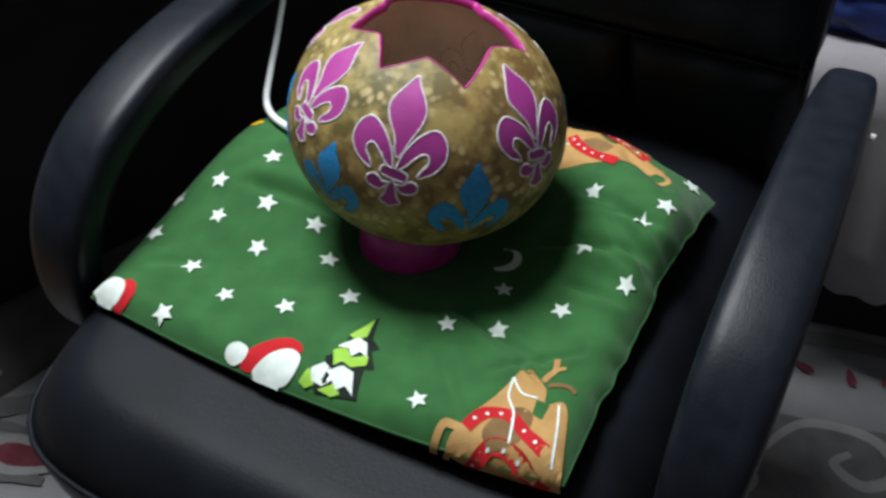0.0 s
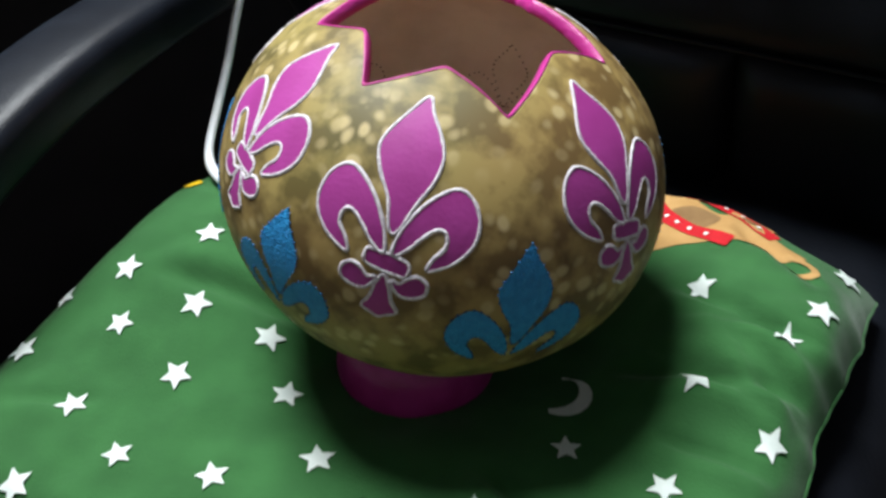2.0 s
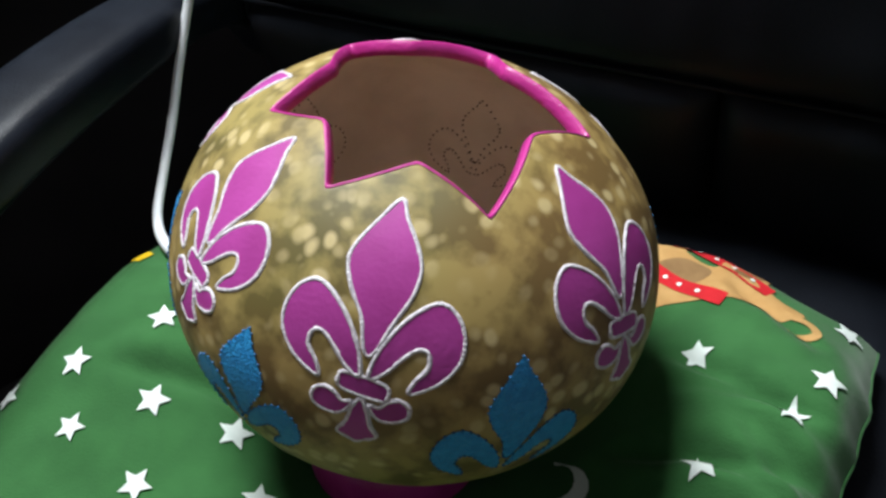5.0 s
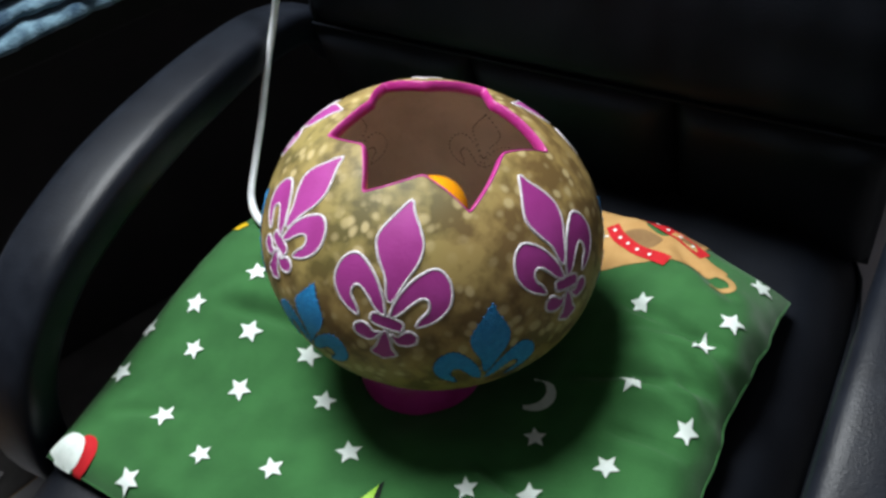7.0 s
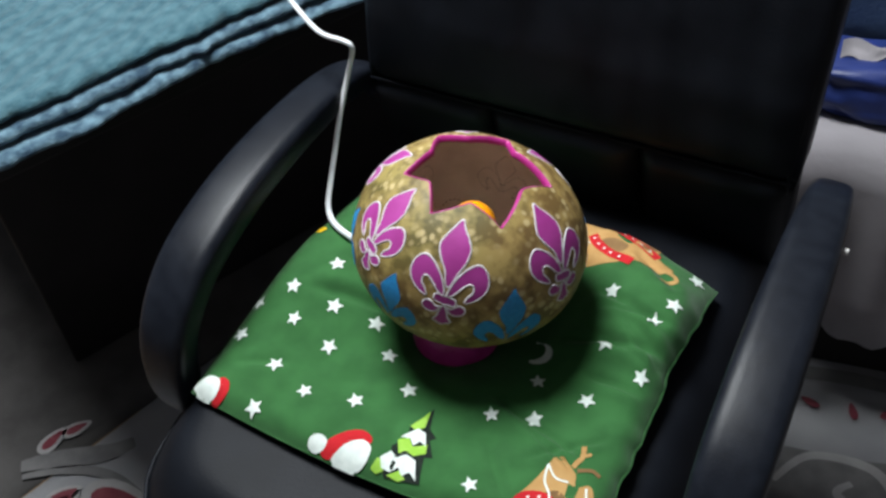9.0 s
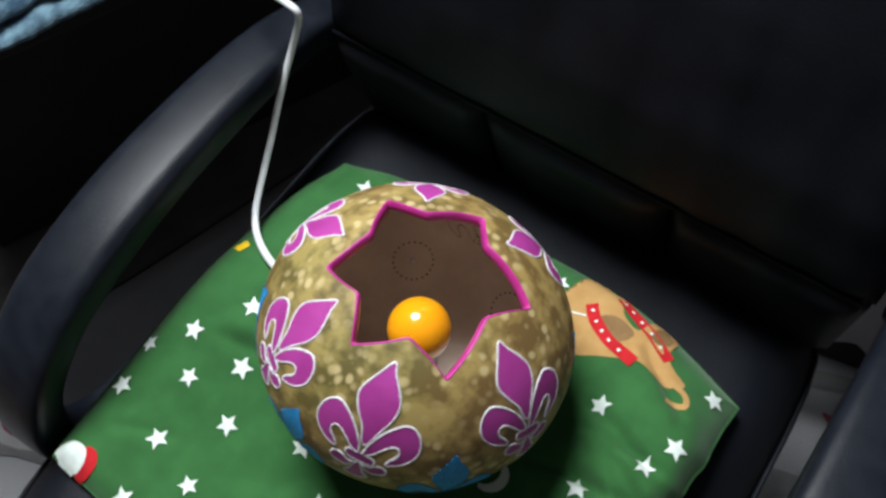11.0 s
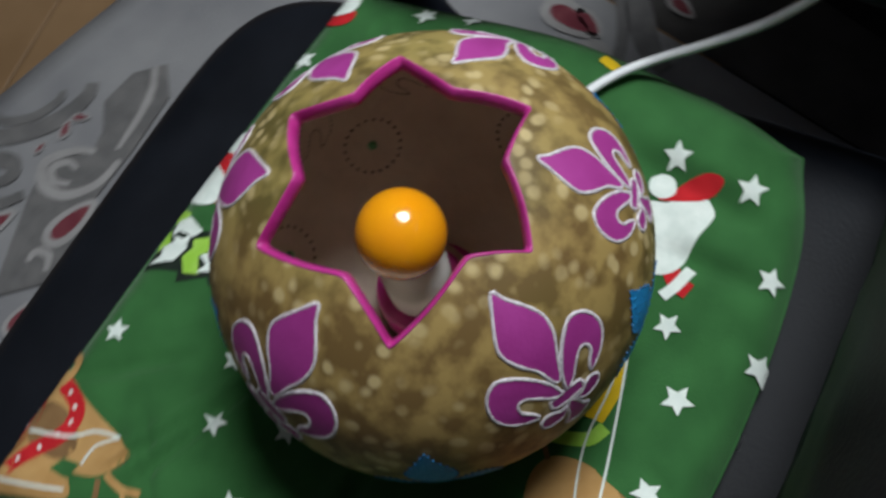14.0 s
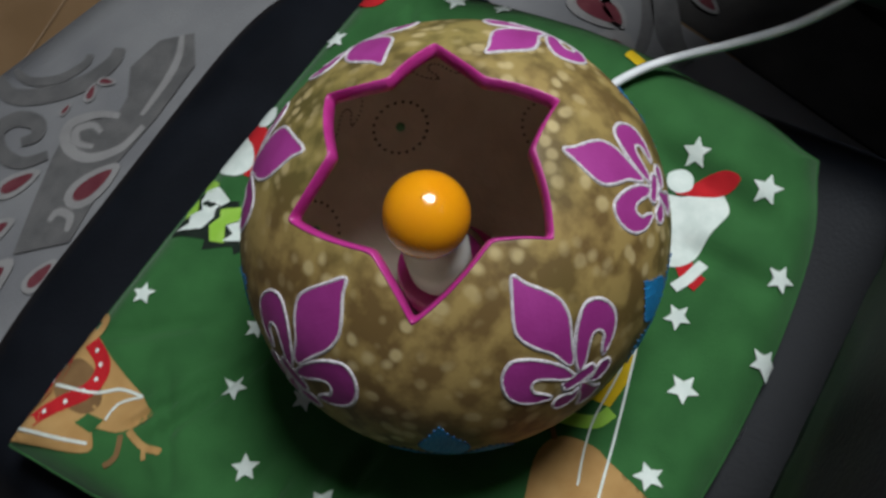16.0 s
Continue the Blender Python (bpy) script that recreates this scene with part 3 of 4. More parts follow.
print_line("printed_band", [(.108, -.221), (.118, -.205), (.134, -.203), (.150, -.216), (.165, -.226)], 0.010, PRINT_RED, 0.0012)
print_line("printed_band", [(.112, -.250), (.128, -.230), (.146, -.232), (.160, -.242), (.172, -.248)], 0.010, PRINT_RED, 0.0012)
print_line("printed_rein", [(.127, -.168), (.128, -.185), (.136, -.200), (.140, -.226)], 0.0018, PRINT_WHITE, 0.0014)
print_line("printed_rein", [(.127, -.168), (.136, -.180), (.148, -.182)], 0.0016, PRINT_WHITE, 0.0014)
print_line("printed_rein", [(.164, -.184), (.168, -.205), (.172, -.235)], 0.0018, PRINT_WHITE, 0.0014)
for k, (px, py) in enumerate([(.112, -.213), (.119, -.206), (.128, -.203), (.137, -.206), (.147, -.213), (.157, -.221), (.118, -.240), (.127, -.232), (.138, -.231), (.149, -.235), (.161, -.243)]):
    print_shape("printed_dot", [(px + .0015 * math.cos(math.pi * i / 3), py + .0015 * math.sin(math.pi * i / 3)) for i in range(6)], PRINT_WHITE, 0, 0.0017, 0)
# second tan patch by the back corner
print_shape("printed_patch", [(.060, .078), (.074, .068), (.100, .072), (.128, .080), (.150, .084), (.172, .074), (.188, .082), (.176, .092), (.168, .104), (.172, .124), (.162, .136), (.148, .128), (.140, .112), (.124, .122), (.120, .142), (.108, .160), (.094, .166), (.098, .146), (.092, .122), (.076, .112), (.062, .100)], PRINT_TAN, 4, 0.0007, 3)
print_shape("printed_patch_shade", [(.112, .098), (.130, .096), (.138, .108), (.122, .116), (.108, .112)], PRINT_BROWN, 5, 0.0009)
print_shape("printed_patch_shade", [(.150, .112), (.162, .108), (.168, .120), (.158, .130)], PRINT_BROWN, 5, 0.0009)
print_line("printed_leg", [(.176, .080), (.190, .074), (.192, .064), (.178, .062)], 0.005, PRINT_TAN)
print_line("printed_leg", [(.064, .074), (.050, .066), (.038, .068)], 0.003, PRINT_BROWN)
print_line("printed_band", [(.098, .122), (.106, .108), (.122, .094), (.146, .082)], 0.010, PRINT_RED, 0.0012)
print_line("printed_band", [(.118, .140), (.132, .126), (.150, .114), (.170, .098)], 0.010, PRINT_RED, 0.0012)
for px, py in [(.101, .116), (.107, .107), (.114, .100), (.122, .094), (.132, .088), (.123, .134), (.131, .127), (.140, .120), (.150, .114), (.160, .106)]:
    print_shape("printed_dot", [(px + .0015 * math.cos(math.pi * i / 3), py + .0015 * math.sin(math.pi * i / 3)) for i in range(6)], PRINT_WHITE, 0, 0.0017, 0)
print_line("printed_rein", [(-.030, .094), (.020, .101), (.062, .106), (.098, .110)], 0.0014, PRINT_WHITE, 0.0014)
print_line("printed_rein", [(-.028, .090), (.010, .094), (.050, .090), (.085, .096)], 0.0012, PRINT_WHITE, 0.0014)
# parcel and ribbon
print_shape("printed_parcel", [(-.012, .090), (.000, .099), (.016, .101), (.036, .096), (.034, .080), (.005, .076)], PRINT_YELLOW, 0, 0.0008)
print_line("printed_ribbon", [(.050, .066), (.049, .080), (.046, .092), (.038, .098)], 0.008, PRINT_LIME, 0.0010)
print_line("printed_ribbon", [(.012, .093), (.016, .082), (.010, .072)], 0.0012, PRINT_BLACK, 0.0012)
# cap and beard at the back
print_shape("printed_beard", [(-.096, .080), (-.080, .078), (-.064, .082), (-.056, .096), (-.062, .110), (-.080, .116), (-.100, .122), (-.112, .112), (-.108, .100), (-.100, .094)], PRINT_WHITE, 5, 0.0009, 3)
print_shape("printed_cap", [(-.108, .094), (-.100, .088), (-.104, .104), (-.112, .118), (-.120, .122), (-.122, .112), (-.116, .100)], PRINT_RED, 5, 0.0011)
print_shape("printed_pompom", [(-.118, .086), (-.112, .080), (-.103, .082), (-.101, .090), (-.107, .096), (-.116, .094)], PRINT_WHITE, 5, 0.0013)
print_line("printed_sleeve", [(-.062, .106), (-.054, .112), (-.050, .120)], 0.010, PRINT_RED, 0.0009)
print_line("printed_cuff", [(-.064, .118), (-.052, .112), (-.044, .106)], 0.007, PRINT_WHITE, 0.0012)
print_line("printed_cuff", [(-.036, .086), (-.033, .094)], 0.008, PRINT_WHITE, 0.0012)
print_line("printed_sleeve", [(-.032, .090), (-.028, .098)], 0.006, PRINT_RED, 0.0010)
print_shape("printed_parcel", [(-.184, .030), (-.176, .028), (-.172, .038), (-.178, .042)], PRINT_YELLOW, 0, 0.0008)

# ---------------------------------------------------------------- gourd lamp
GC = Vector((0.0, 0.003, 0.580))
GA, GU, GL = 0.1115, 0.0947, 0.0947
GT = Matrix(((0.9875, 0.0, 0.1574), (-0.0058, 0.9993, 0.0361), (-0.1573, -0.0366, 0.9869)))


def gourd_dir(az, pol):
    """World direction for an azimuth and polar angle on the gourd's own axes."""
    a, p = math.radians(az), math.radians(pol)
    b = GU if pol < 90 else GL
    return (GT @ Vector((GA * math.sin(p) * math.cos(a), GA * math.sin(p) * math.sin(a), b * math.cos(p)))).normalized()


def gourd_at(d, lift=0.0):
    """The gourd's surface in the world direction d from its middle."""
    d = d.normalized()
    q = GT.transposed() @ d
    b = GU if q.z > 0 else GL
    ax, ay = GA * (1.03 if q.x > 0 else 1.0), GA * (0.98 if q.y > 0 else 1.0)
    r = 1 / math.sqrt((q.x / ax) ** 2 + (q.y / ay) ** 2 + q.z * q.z / b ** 2)
    r += 0.0008 * noise.noise(d * 2.2)
    return GC + d * (r + lift)


RIM = [(-54.6, 35.8), (-9.4, 22.9), (15.3, 37.4), (61.1, 24.7), (79.7, 35.8), (117.3, 26.3), (139.1, 38.3), (166.5, 27.0), (-162.6, 37.0), (-140.0, 25.2), (-112.4, 35.8), (-82.4, 22.9)]
rim_dirs = [gourd_dir(*r) for r in RIM]
OPEN = sum(rim_dirs, Vector()).normalized()
OX = OPEN.cross(Vector((0, 1, 0))).normalized()
OY = OPEN.cross(OX)
flat = []
for i, d in enumerate(rim_dirs):
    flat.append(Vector((d.dot(OX), d.dot(OY))) / d.dot(OPEN))
flat.sort(key=lambda p: math.atan2(p.y, p.x))
rim_flat = []
for i in range(len(flat)):
    a, b = flat[i], flat[(i + 1) % len(flat)]
    n = Vector((a.y - b.y, b.x - a.x))
    for k in range(14):
        t = k / 14
        t2 = t
        q = a.lerp(b, t2)
        bulge = 0.05 * math.sin(math.pi * t) * (1 if i % 2 else -1)
        rim_flat.append(q + n * bulge * 0.6)
# soften the corners a little
for _ in range(1):
    rim_flat = [rim_flat[i] * 0.6 + (rim_flat[i - 1] + rim_flat[(i + 1) % len(rim_flat)]) * 0.2 for i in range(len(rim_flat))]
rim_psi = [(math.atan2(p.y, p.x), math.atan(p.length)) for p in rim_flat]
lamp = thing("gourd_lamp", "round painted gourd lamp with a star-cut opening on a magenta foot", "lamp")
NA = 56


def gourd_ring(j, lift, start=0.0):
    out = []
    for psi, al in rim_psi:
        t = j / NA
        a = al + start + (math.pi - 0.004 - al - start) * (t ** 1.15)
        d = OPEN * math.cos(a) + (OX * math.cos(psi) + OY * math.sin(psi)) * math.sin(a)
        out.append(gourd_at(d, lift))
    return out


bm = bmesh.new()
outer = grid_mesh(bm, [gourd_ring(j, 0.0) for j in range(NA + 1)], close_v=True)
n_outer = len(bm.faces)
inner = grid_mesh(bm, [gourd_ring(j, -0.006) for j in range(NA + 1)], close_v=True)
bm.faces.ensure_lookup_table()
for f in bm.faces[n_outer:]:
    f.material_index = 1
for a, b in ((outer, inner),):
    m_ = len(a[0])
    for i in range(m_):
        f = bm.faces.new((a[0][i], a[0][(i + 1) % m_], b[0][(i + 1) % m_], b[0][i]))
    bm.faces.new(outer[-1])
    bm.faces.new(inner[-1])
me_shell = part("shell", bm, [RIND, INNER], lamp, "mottled olive and tan gourd rind")
bm = bmesh.new()
grid_mesh(bm, [gourd_ring(0, l, s) for l, s in ((-0.0064, 0.004), (-0.0061, -0.003), (-0.003, -0.006), (0.0001, -0.004), (0.0006, 0.003), (0.0002, 0.010))], close_v=True)
part("rim", bm, PINK, lamp, "magenta painted cut rim")

# the lily-shaped ornaments: outlines on a unit height
PETAL_MID = [(0.013, 1.000), (0.055, 0.925), (0.123, 0.830), (0.161, 0.745), (0.145, 0.650), (0.086, 0.550), (0.033, 0.445), (0.002, 0.420), (-0.024, 0.450), (-0.053, 0.550), (-0.121, 0.640), (-0.161, 0.730), (-0.141, 0.800), (-0.066, 0.905)]
PETAL_SIDE = [(0.020, 0.335), (0.040, 0.43), (0.105, 0.53), (0.190, 0.605), (0.280, 0.640), (0.365, 0.600), (0.410, 0.520), (0.405, 0.440), (0.345, 0.365), (0.270, 0.320), (0.205, 0.300),
              (0.225, 0.355), (0.270, 0.410), (0.255, 0.465), (0.205, 0.470), (0.145, 0.425), (0.085, 0.365)]
BAND = [(-0.110, 0.318), (-0.080, 0.342), (0.100, 0.318), (0.112, 0.255), (0.060, 0.250), (-0.095, 0.275)]
LOBE = [(0.040, 0.225), (0.085, 0.215), (0.120, 0.245), (0.170, 0.262), (0.222, 0.235), (0.226, 0.185), (0.180, 0.155), (0.110, 0.150), (0.062, 0.180)]
TAIL = [(0.0, 0.245), (0.035, 0.190), (0.060, 0.110), (0.098, 0.050), (0.045, 0.020), (0.0, 0.0), (-0.045, 0.020), (-0.098, 0.050), (-0.060, 0.110), (-0.035, 0.190)]
mirror = lambda pts: [(-x, y) for x, y in reversed(pts)]


def ornament(tip, base, shapes, mat, outline, wide, label):
    """Painted petals between a tip and a base on the gourd."""
    t, b = gourd_at(gourd_dir(*tip)), gourd_at(gourd_dir(*base))
    mid = (t + b) / 2
    d_mid = (mid - GC).normalized()
    up = t - b
    h = up.length * 1.03
    up = up.normalized()
    right = up.cross(d_mid).normalized()

    def place(lift):
        def f(u, v):
            return gourd_at((b + right * u * h * wide + up * v * h) - GC, lift)
        return f

    for k, shape in enumerate(shapes):
        pts = [(p.x, p.y) for p in spline([(*q, 0) for q in shape], 4, True)]
        ob = part("petal" if outline else "blue_petal", draped(pts, place(0.0004), 2), mat, lamp, label)
        if outline:
            bm = bmesh.new()
            f = place(-0.0003)
            wob = [1 + 0.25 * noise.noise(Vector((p[0] * 40, p[1] * 40, k))) for p in pts]
            tube(bm, [f(*p) for p in pts], [0.00108 * w for w in wob], 6, True)
            part("outline", bm, WHITE_LINE, ob, "white glitter outline")
        else:
            bm = bmesh.new()
            f = place(0.0003)
            for q in pts[::2]:
                bmesh.ops.create_icosphere(bm, subdivisions=1, radius=0.0007, matrix=Matrix.Translation(f(*q)))
            part("bead_edge", bm, BLUE_BEAD, ob)


LILIES = [((-86.0, 33.6), (-85.0, 90.5)), ((-17.1, 32.8), (-24.0, 86.5)), ((-139.6, 34.2), (-131.4, 85.0)), ((57.0, 35.4), (56.4, 86.5)), ((116.0, 35.2), (110.2, 80.0)), ((174.1, 37.3), (167.0, 84.0))]
FULL = [PETAL_MID, PETAL_SIDE, mirror(PETAL_SIDE), BAND, LOBE, mirror(LOBE), TAIL]
for tip, base in LILIES:
    ornament(tip, base, FULL, PETAL, True, 0.80, "magenta painted lily petal")
BLUES = [((-52.2, 67.3), (-54.2, 119)), ((-112.5, 72.5), (-111.1, 120)), ((18.9, 70), (18, 119)), ((85.8, 71), (85.8, 120)), ((142, 71), (142, 119)), ((-160, 71), (-159, 119))]
for tip, base in BLUES:
    ornament(tip, base, [PETAL_MID, PETAL_SIDE, mirror(PETAL_SIDE)], BLUE, False, 0.84, "blue beaded lily petal")

# small pierced holes behind the blue lilies, seen on the inside
for tip, base in BLUES:
    t, b = gourd_at(gourd_dir(*tip)), gourd_at(gourd_dir(*base))
    up = t - b
    h, right = up.length, up.cross((t + b) / 2 - GC).normalized()
    bm = bmesh.new()
    for shape in (PETAL_MID, PETAL_SIDE, mirror(PETAL_SIDE)):
        for q in spline([(*p, 0) for p in shape], 2, True):
            p = gourd_at(b + right * q.x * h * 0.84 + up * q.y - GC, -0.0064)
            bmesh.ops.create_icosphere(bm, subdivisions=1, radius=0.00065, matrix=Matrix.Translation(p))
    part("pierced_tracery", bm, DARK_DOT, lamp, "tracery of small dark pierced holes")

# rings of small pierced holes seen on the inside, each round a green bead
for az, pol in ((-133, 119), (169, 122.5), (113, 126), (-82, 118), (-22, 120), (52, 122)):
    cd = gourd_dir(az, pol)
    e1 = cd.cross(Vector((0, 0, 1))).normalized()
    e2 = cd.cross(e1)
    bm = bmesh.new()
    for k in range(22):
        a = 2 * math.pi * k / 22
        p = gourd_at(cd + (e1 * math.cos(a) + e2 * math.sin(a)) * 0.165, -0.0064)
        bmesh.ops.create_icosphere(bm, subdivisions=1, radius=0.0010, matrix=Matrix.Translation(p))
    part("pierced_ring", bm, DARK_DOT, lamp, "ring of small dark pierced holes")
    bm = bmesh.new()
    bmesh.ops.create_icosphere(bm, subdivisions=2, radius=0.0028, matrix=Matrix.Translation(gourd_at(cd, -0.0064)))
    # the bead at 113 degrees is white: a bright glint put into its colour
    part("bead", bm, *((WHITE_LINE, lamp, "glass bead coloured white for its bright glint") if az == 113 else (GREEN_DOT, lamp, "green glass bead")))

# foot
bm = bmesh.new()
rows = []
for r, z in ((0.033, 0.502), (0.0385, 0.499), (0.0420, 0.486), (0.0460, 0.470), (0.0460, 0.465), (0.043, 0.4635), (0.036, 0.465), (0.033, 0.502)):
    rows.append([(-0.008 + r * math.cos(2 * math.pi * k / 40), -0.026 + r * math.sin(2 * math.pi * k / 40), z) for k in range(40)])
grid_mesh(bm, rows, close_v=True)
part("foot", bm, PINK, lamp, "magenta painted ring foot")

# bulb and socket
BULB = Vector((0.0085, -0.0050, 0.6075))
axis = Vector((0.10, 0.12, 1)).normalized()
frame_m = Matrix.Translation(BULB) @ axis.to_track_quat("Z", "Y").to_matrix().to_4x4()
bm = bmesh.new()
R_ = 0.0224
prof = [(0.0005, R_)] + [(R_ * math.sin(math.radians(a)), R_ * math.cos(math.radians(a))) for a in range(8, 141, 6)] + [(0.0135, -0.021), (0.0128, -0.026)]
lathe(bm, prof, 36)
bmesh.ops.transform(bm, matrix=frame_m, verts=bm.verts)
part("bulb", bm, ORANGE, lamp, "glossy orange globe bulb")
bm = bmesh.new()
lathe(bm, [(0.0005, -0.024), (0.0145, -0.024), (0.0155, -0.027), (0.0165, -0.045), (0.0185, -0.047), (0.0185, -0.086), (0.0005, -0.088)], 28)
bmesh.ops.transform(bm, matrix=frame_m, verts=bm.verts)
part("socket", bm, SOCKET, lamp, "white plastic bulb socket")
bm = bmesh.new()
lathe(bm, [(0.0005, -0.078), (0.024, -0.079), (0.026, -0.084), (0.026, -0.106), (0.0005, -0.107)], 32)
bmesh.ops.transform(bm, matrix=frame_m, verts=bm.verts)
part("socket_base", bm, PINK, lamp, "magenta socket base")

# ---------------------------------------------------------------- cord
cord = thing("power_cord", "white flat power cord from the gourd lamp over the chair back", "cord")
cord_pts = [(-0.08, 0.012, 0.514), (-0.115, 0.022, 0.515), (-0.148, 0.035, 0.516), (-0.172, 0.052, 0.513), (-0.187, 0.073, 0.514), (-0.194, 0.101, 0.526), (-0.198, 0.13, 0.545),
            (-0.199, 0.15, 0.566), (-0.196, 0.168, 0.594), (-0.191, 0.178, 0.618), (-0.184, 0.18, 0.642), (-0.182, 0.178, 0.655), (-0.192, 0.18, 0.659), (-0.224, 0.191, 0.658),
            (-0.265, 0.224, 0.662), (-0.309, 0.266, 0.666), (-0.397, 0.35, 0.668), (-0.517, 0.41, 0.668)]
bm = bmesh.new()
tube(bm, spline(cord_pts, 10), 0.0035, 10, False, 0.85)
part("cable", bm, CORD, cord)

# ---------------------------------------------------------------- table with a folded towel
EDGE = pose(-0.416, 0.108, 0, 0, 0, 57.5)
table = thing("side_table", "wooden side table beside the chair, its shade put into near-black colour", "table", EDGE)
part("tabletop", boxed(-0.18, 0.95, 0.004, 0.85, 0.573, 0.605, 0.004), WOOD_SHADED, table, smooth=False)
# added panel: stands in for the dark shade beneath the tabletop
part("back_panel", boxed(-0.17, 0.94, 0.262, 0.280, 0.008, 0.572, 0.003), WOOD_SHADED, table, smooth=False)
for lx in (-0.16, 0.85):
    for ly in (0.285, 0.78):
        part("leg", boxed(lx, lx + 0.05, ly, ly + 0.05, 0.0, 0.572, 0.004), WOOD_SHADED, table, smooth=False)
towel = thing("folded_towel", "thick folded light blue terry towel lying on the table", "towel", EDGE)
for k in range(3):
    z0 = 0.606 + 0.0150 * k
    bm = bmesh.new()
    rows = []
    NX, lay = 220, []
    inset = -0.020 + 0.014 * k
    for i in range(NX + 1):
        x = -0.185 + 0.965 * i / NX
        wob = 0.012 * noise.noise(Vector((x * 5, k * 7, 0))) + 0.006 * noise.noise(Vector((x * 19, k * 3, 5))) + 0.004 * noise.noise(Vector((x * 70, k * 5, 1)))
        rib = 0.0
        row = []
        for y, dz in ((0.0, 0.002), (-0.006, 0.0055), (-0.0065, 0.0095), (-0.001, 0.0140), (0.012, 0.0150), (0.05, 0.0150), (0.20, 0.0150), (0.45, 0.0150), (0.74, 0.0150), (0.74, 0.0), (0.02, 0.0)):
            lift = (0.0035 * noise.noise(Vector((x * 7, y * 7, k))) + 0.0028 * noise.noise(Vector((x * 32, y * 20, k))) + rib) if dz > 0.01 else 0.0
            row.append((x, y + inset + wob * (1 if y < 0.1 else 0.2), z0 + dz + lift))
        rows.append(row)
    vs = grid_mesh(bm, rows, close_v=True)
    bm.faces.new(vs[0])
    bm.faces.new(vs[-1])
    part("towel_layer", bm, TOWEL if k == 2 else TOWEL_DARK, towel)
pad = thing("grey_tray", "flat grey plastic tray with rounded corners on the towel", "tray", EDGE)
part("body", boxed(0.02, 0.34, 0.155, 0.42, 0.657, 0.671, 0.010, 3), GREY_PAD, pad)

# ---------------------------------------------------------------- bed and bags
bed = thing("bed", "low bed with a pale hanging sheet, a black box for the shade underneath", "bed")
part("mattress", boxed(0.20, 1.60, 0.44, 1.80, 0.24, 0.425, 0.03, 3), SHEET, bed)
bm = bmesh.new()
rows = []
for i in range(121):
    x = 0.19 + 1.40 * i / 120
    fold = 0.010 * math.sin(x * 38) + 0.012 * noise.noise(Vector((x * 9, 0, 1)))
    hem = 0.135 + 0.006 * math.sin(x * 120) + 0.008 * noise.noise(Vector((x * 14, 4, 1)))
    rows.append([(x, 0.60, 0.438), (x, 0.43, 0.440 + fold * 0.2), (x, 0.392 + fold * 0.3, 0.428), (x, 0.378 + fold * 0.6, 0.388), (x, 0.374 + fold, 0.30), (x, 0.370 + fold * 1.3, 0.21), (x, 0.368 + fold * 1.5, hem),
                 (x, 0.374 + fold * 1.5, hem), (x, 0.376 + fold * 1.3, 0.21), (x, 0.382 + fold * 0.6, 0.388), (x, 0.44, 0.432), (x, 0.60, 0.430)])
grid_mesh(bm, rows, close_v=True)
part("sheet", bm, SHEET, bed, "pale greyish pink sheet hanging in folds")
# added near-black box that stands in for the shade below the hem
part("under_bed_shade", boxed(0.22, 1.58, 0.425, 1.78, 0.007, 0.238, 0.005), WOOD_SHADED, bed, smooth=False)



def soft_bag(name, c, size, mat, label, seed, cat):
    bm = bmesh.new()
    bmesh.ops.create_icosphere(bm, subdivisions=4, radius=1.0)
    for v in bm.verts:
        d = v.co.copy()
        k = 1 + 0.22 * noise.noise(d * 1.6 + Vector((seed, 0, 0))) + 0.10 * noise.noise(d * 4.5 + Vector((0, seed, 0)))
        q = Vector((math.copysign(abs(d.x) ** 0.7, d.x) * size[0], math.copysign(abs(d.y) ** 0.7, d.y) * size[1], math.copysign(abs(d.z) ** 0.7, d.z) * size[2])) * k
        q.z = max(q.z, -size[2] * 0.95)
        v.co = q + Vector(c)
    ob = part(name, bm, mat, None, label)
    return tagged(ob, label, cat)


soft_bag("nylon_bag", (0.42, 0.500, 0.478), (0.150, 0.055, 0.040), NAVY, "crumpled navy blue nylon bag lying on the bed", 3, "bag")
soft_bag("folded_jeans", (0.42, 0.655, 0.560), (0.21, 0.085, 0.128), DENIM, "bundle of slate blue cloth on the bed", 9, "clothes")
paper = bmesh.new()
rows = []
for i in range(13):
    x = 0.33 + 0.09 * i / 12
    rows.append([(x, 0.485 + 0.016 * j / 4 + 0.006 * math.sin(i), 0.512 + 0.010 * noise.noise(Vector((x * 30, j, 2))) + 0.004 * j) for j in range(5)])
grid_mesh(paper, rows)
tagged(part("white_wrapper", paper, SHEET, None, "crumpled pale wrapper on the blue bag"), category="wrapper")

# ---------------------------------------------------------------- rug and boards
RUG_M = pose(0, 0, 0, 0, 0, -26)
rug = tagged(new("rug"), "pale grey rug with paisley scrolls and wine red petals", "rug", kind="")
rug.matrix_world = RUG_M
bm = bmesh.new()
rows = []
for i in range(61):
    rows.append([(-0.544 + 1.70 * i / 60, -0.955 + 2.0 * j / 48, 0.004 + 0.0025 * noise.noise(Vector((i * 0.3, j * 0.3, 0)))) for j in range(49)])
grid_mesh(bm, rows)
g = bmesh.ops.extrude_face_region(bm, geom=bm.faces[:])
for v in g["geom"]:
    if isinstance(v, bmesh.types.BMVert):
        v.co.z -= 0.012
part("rug_field", bm, RUG, rug)


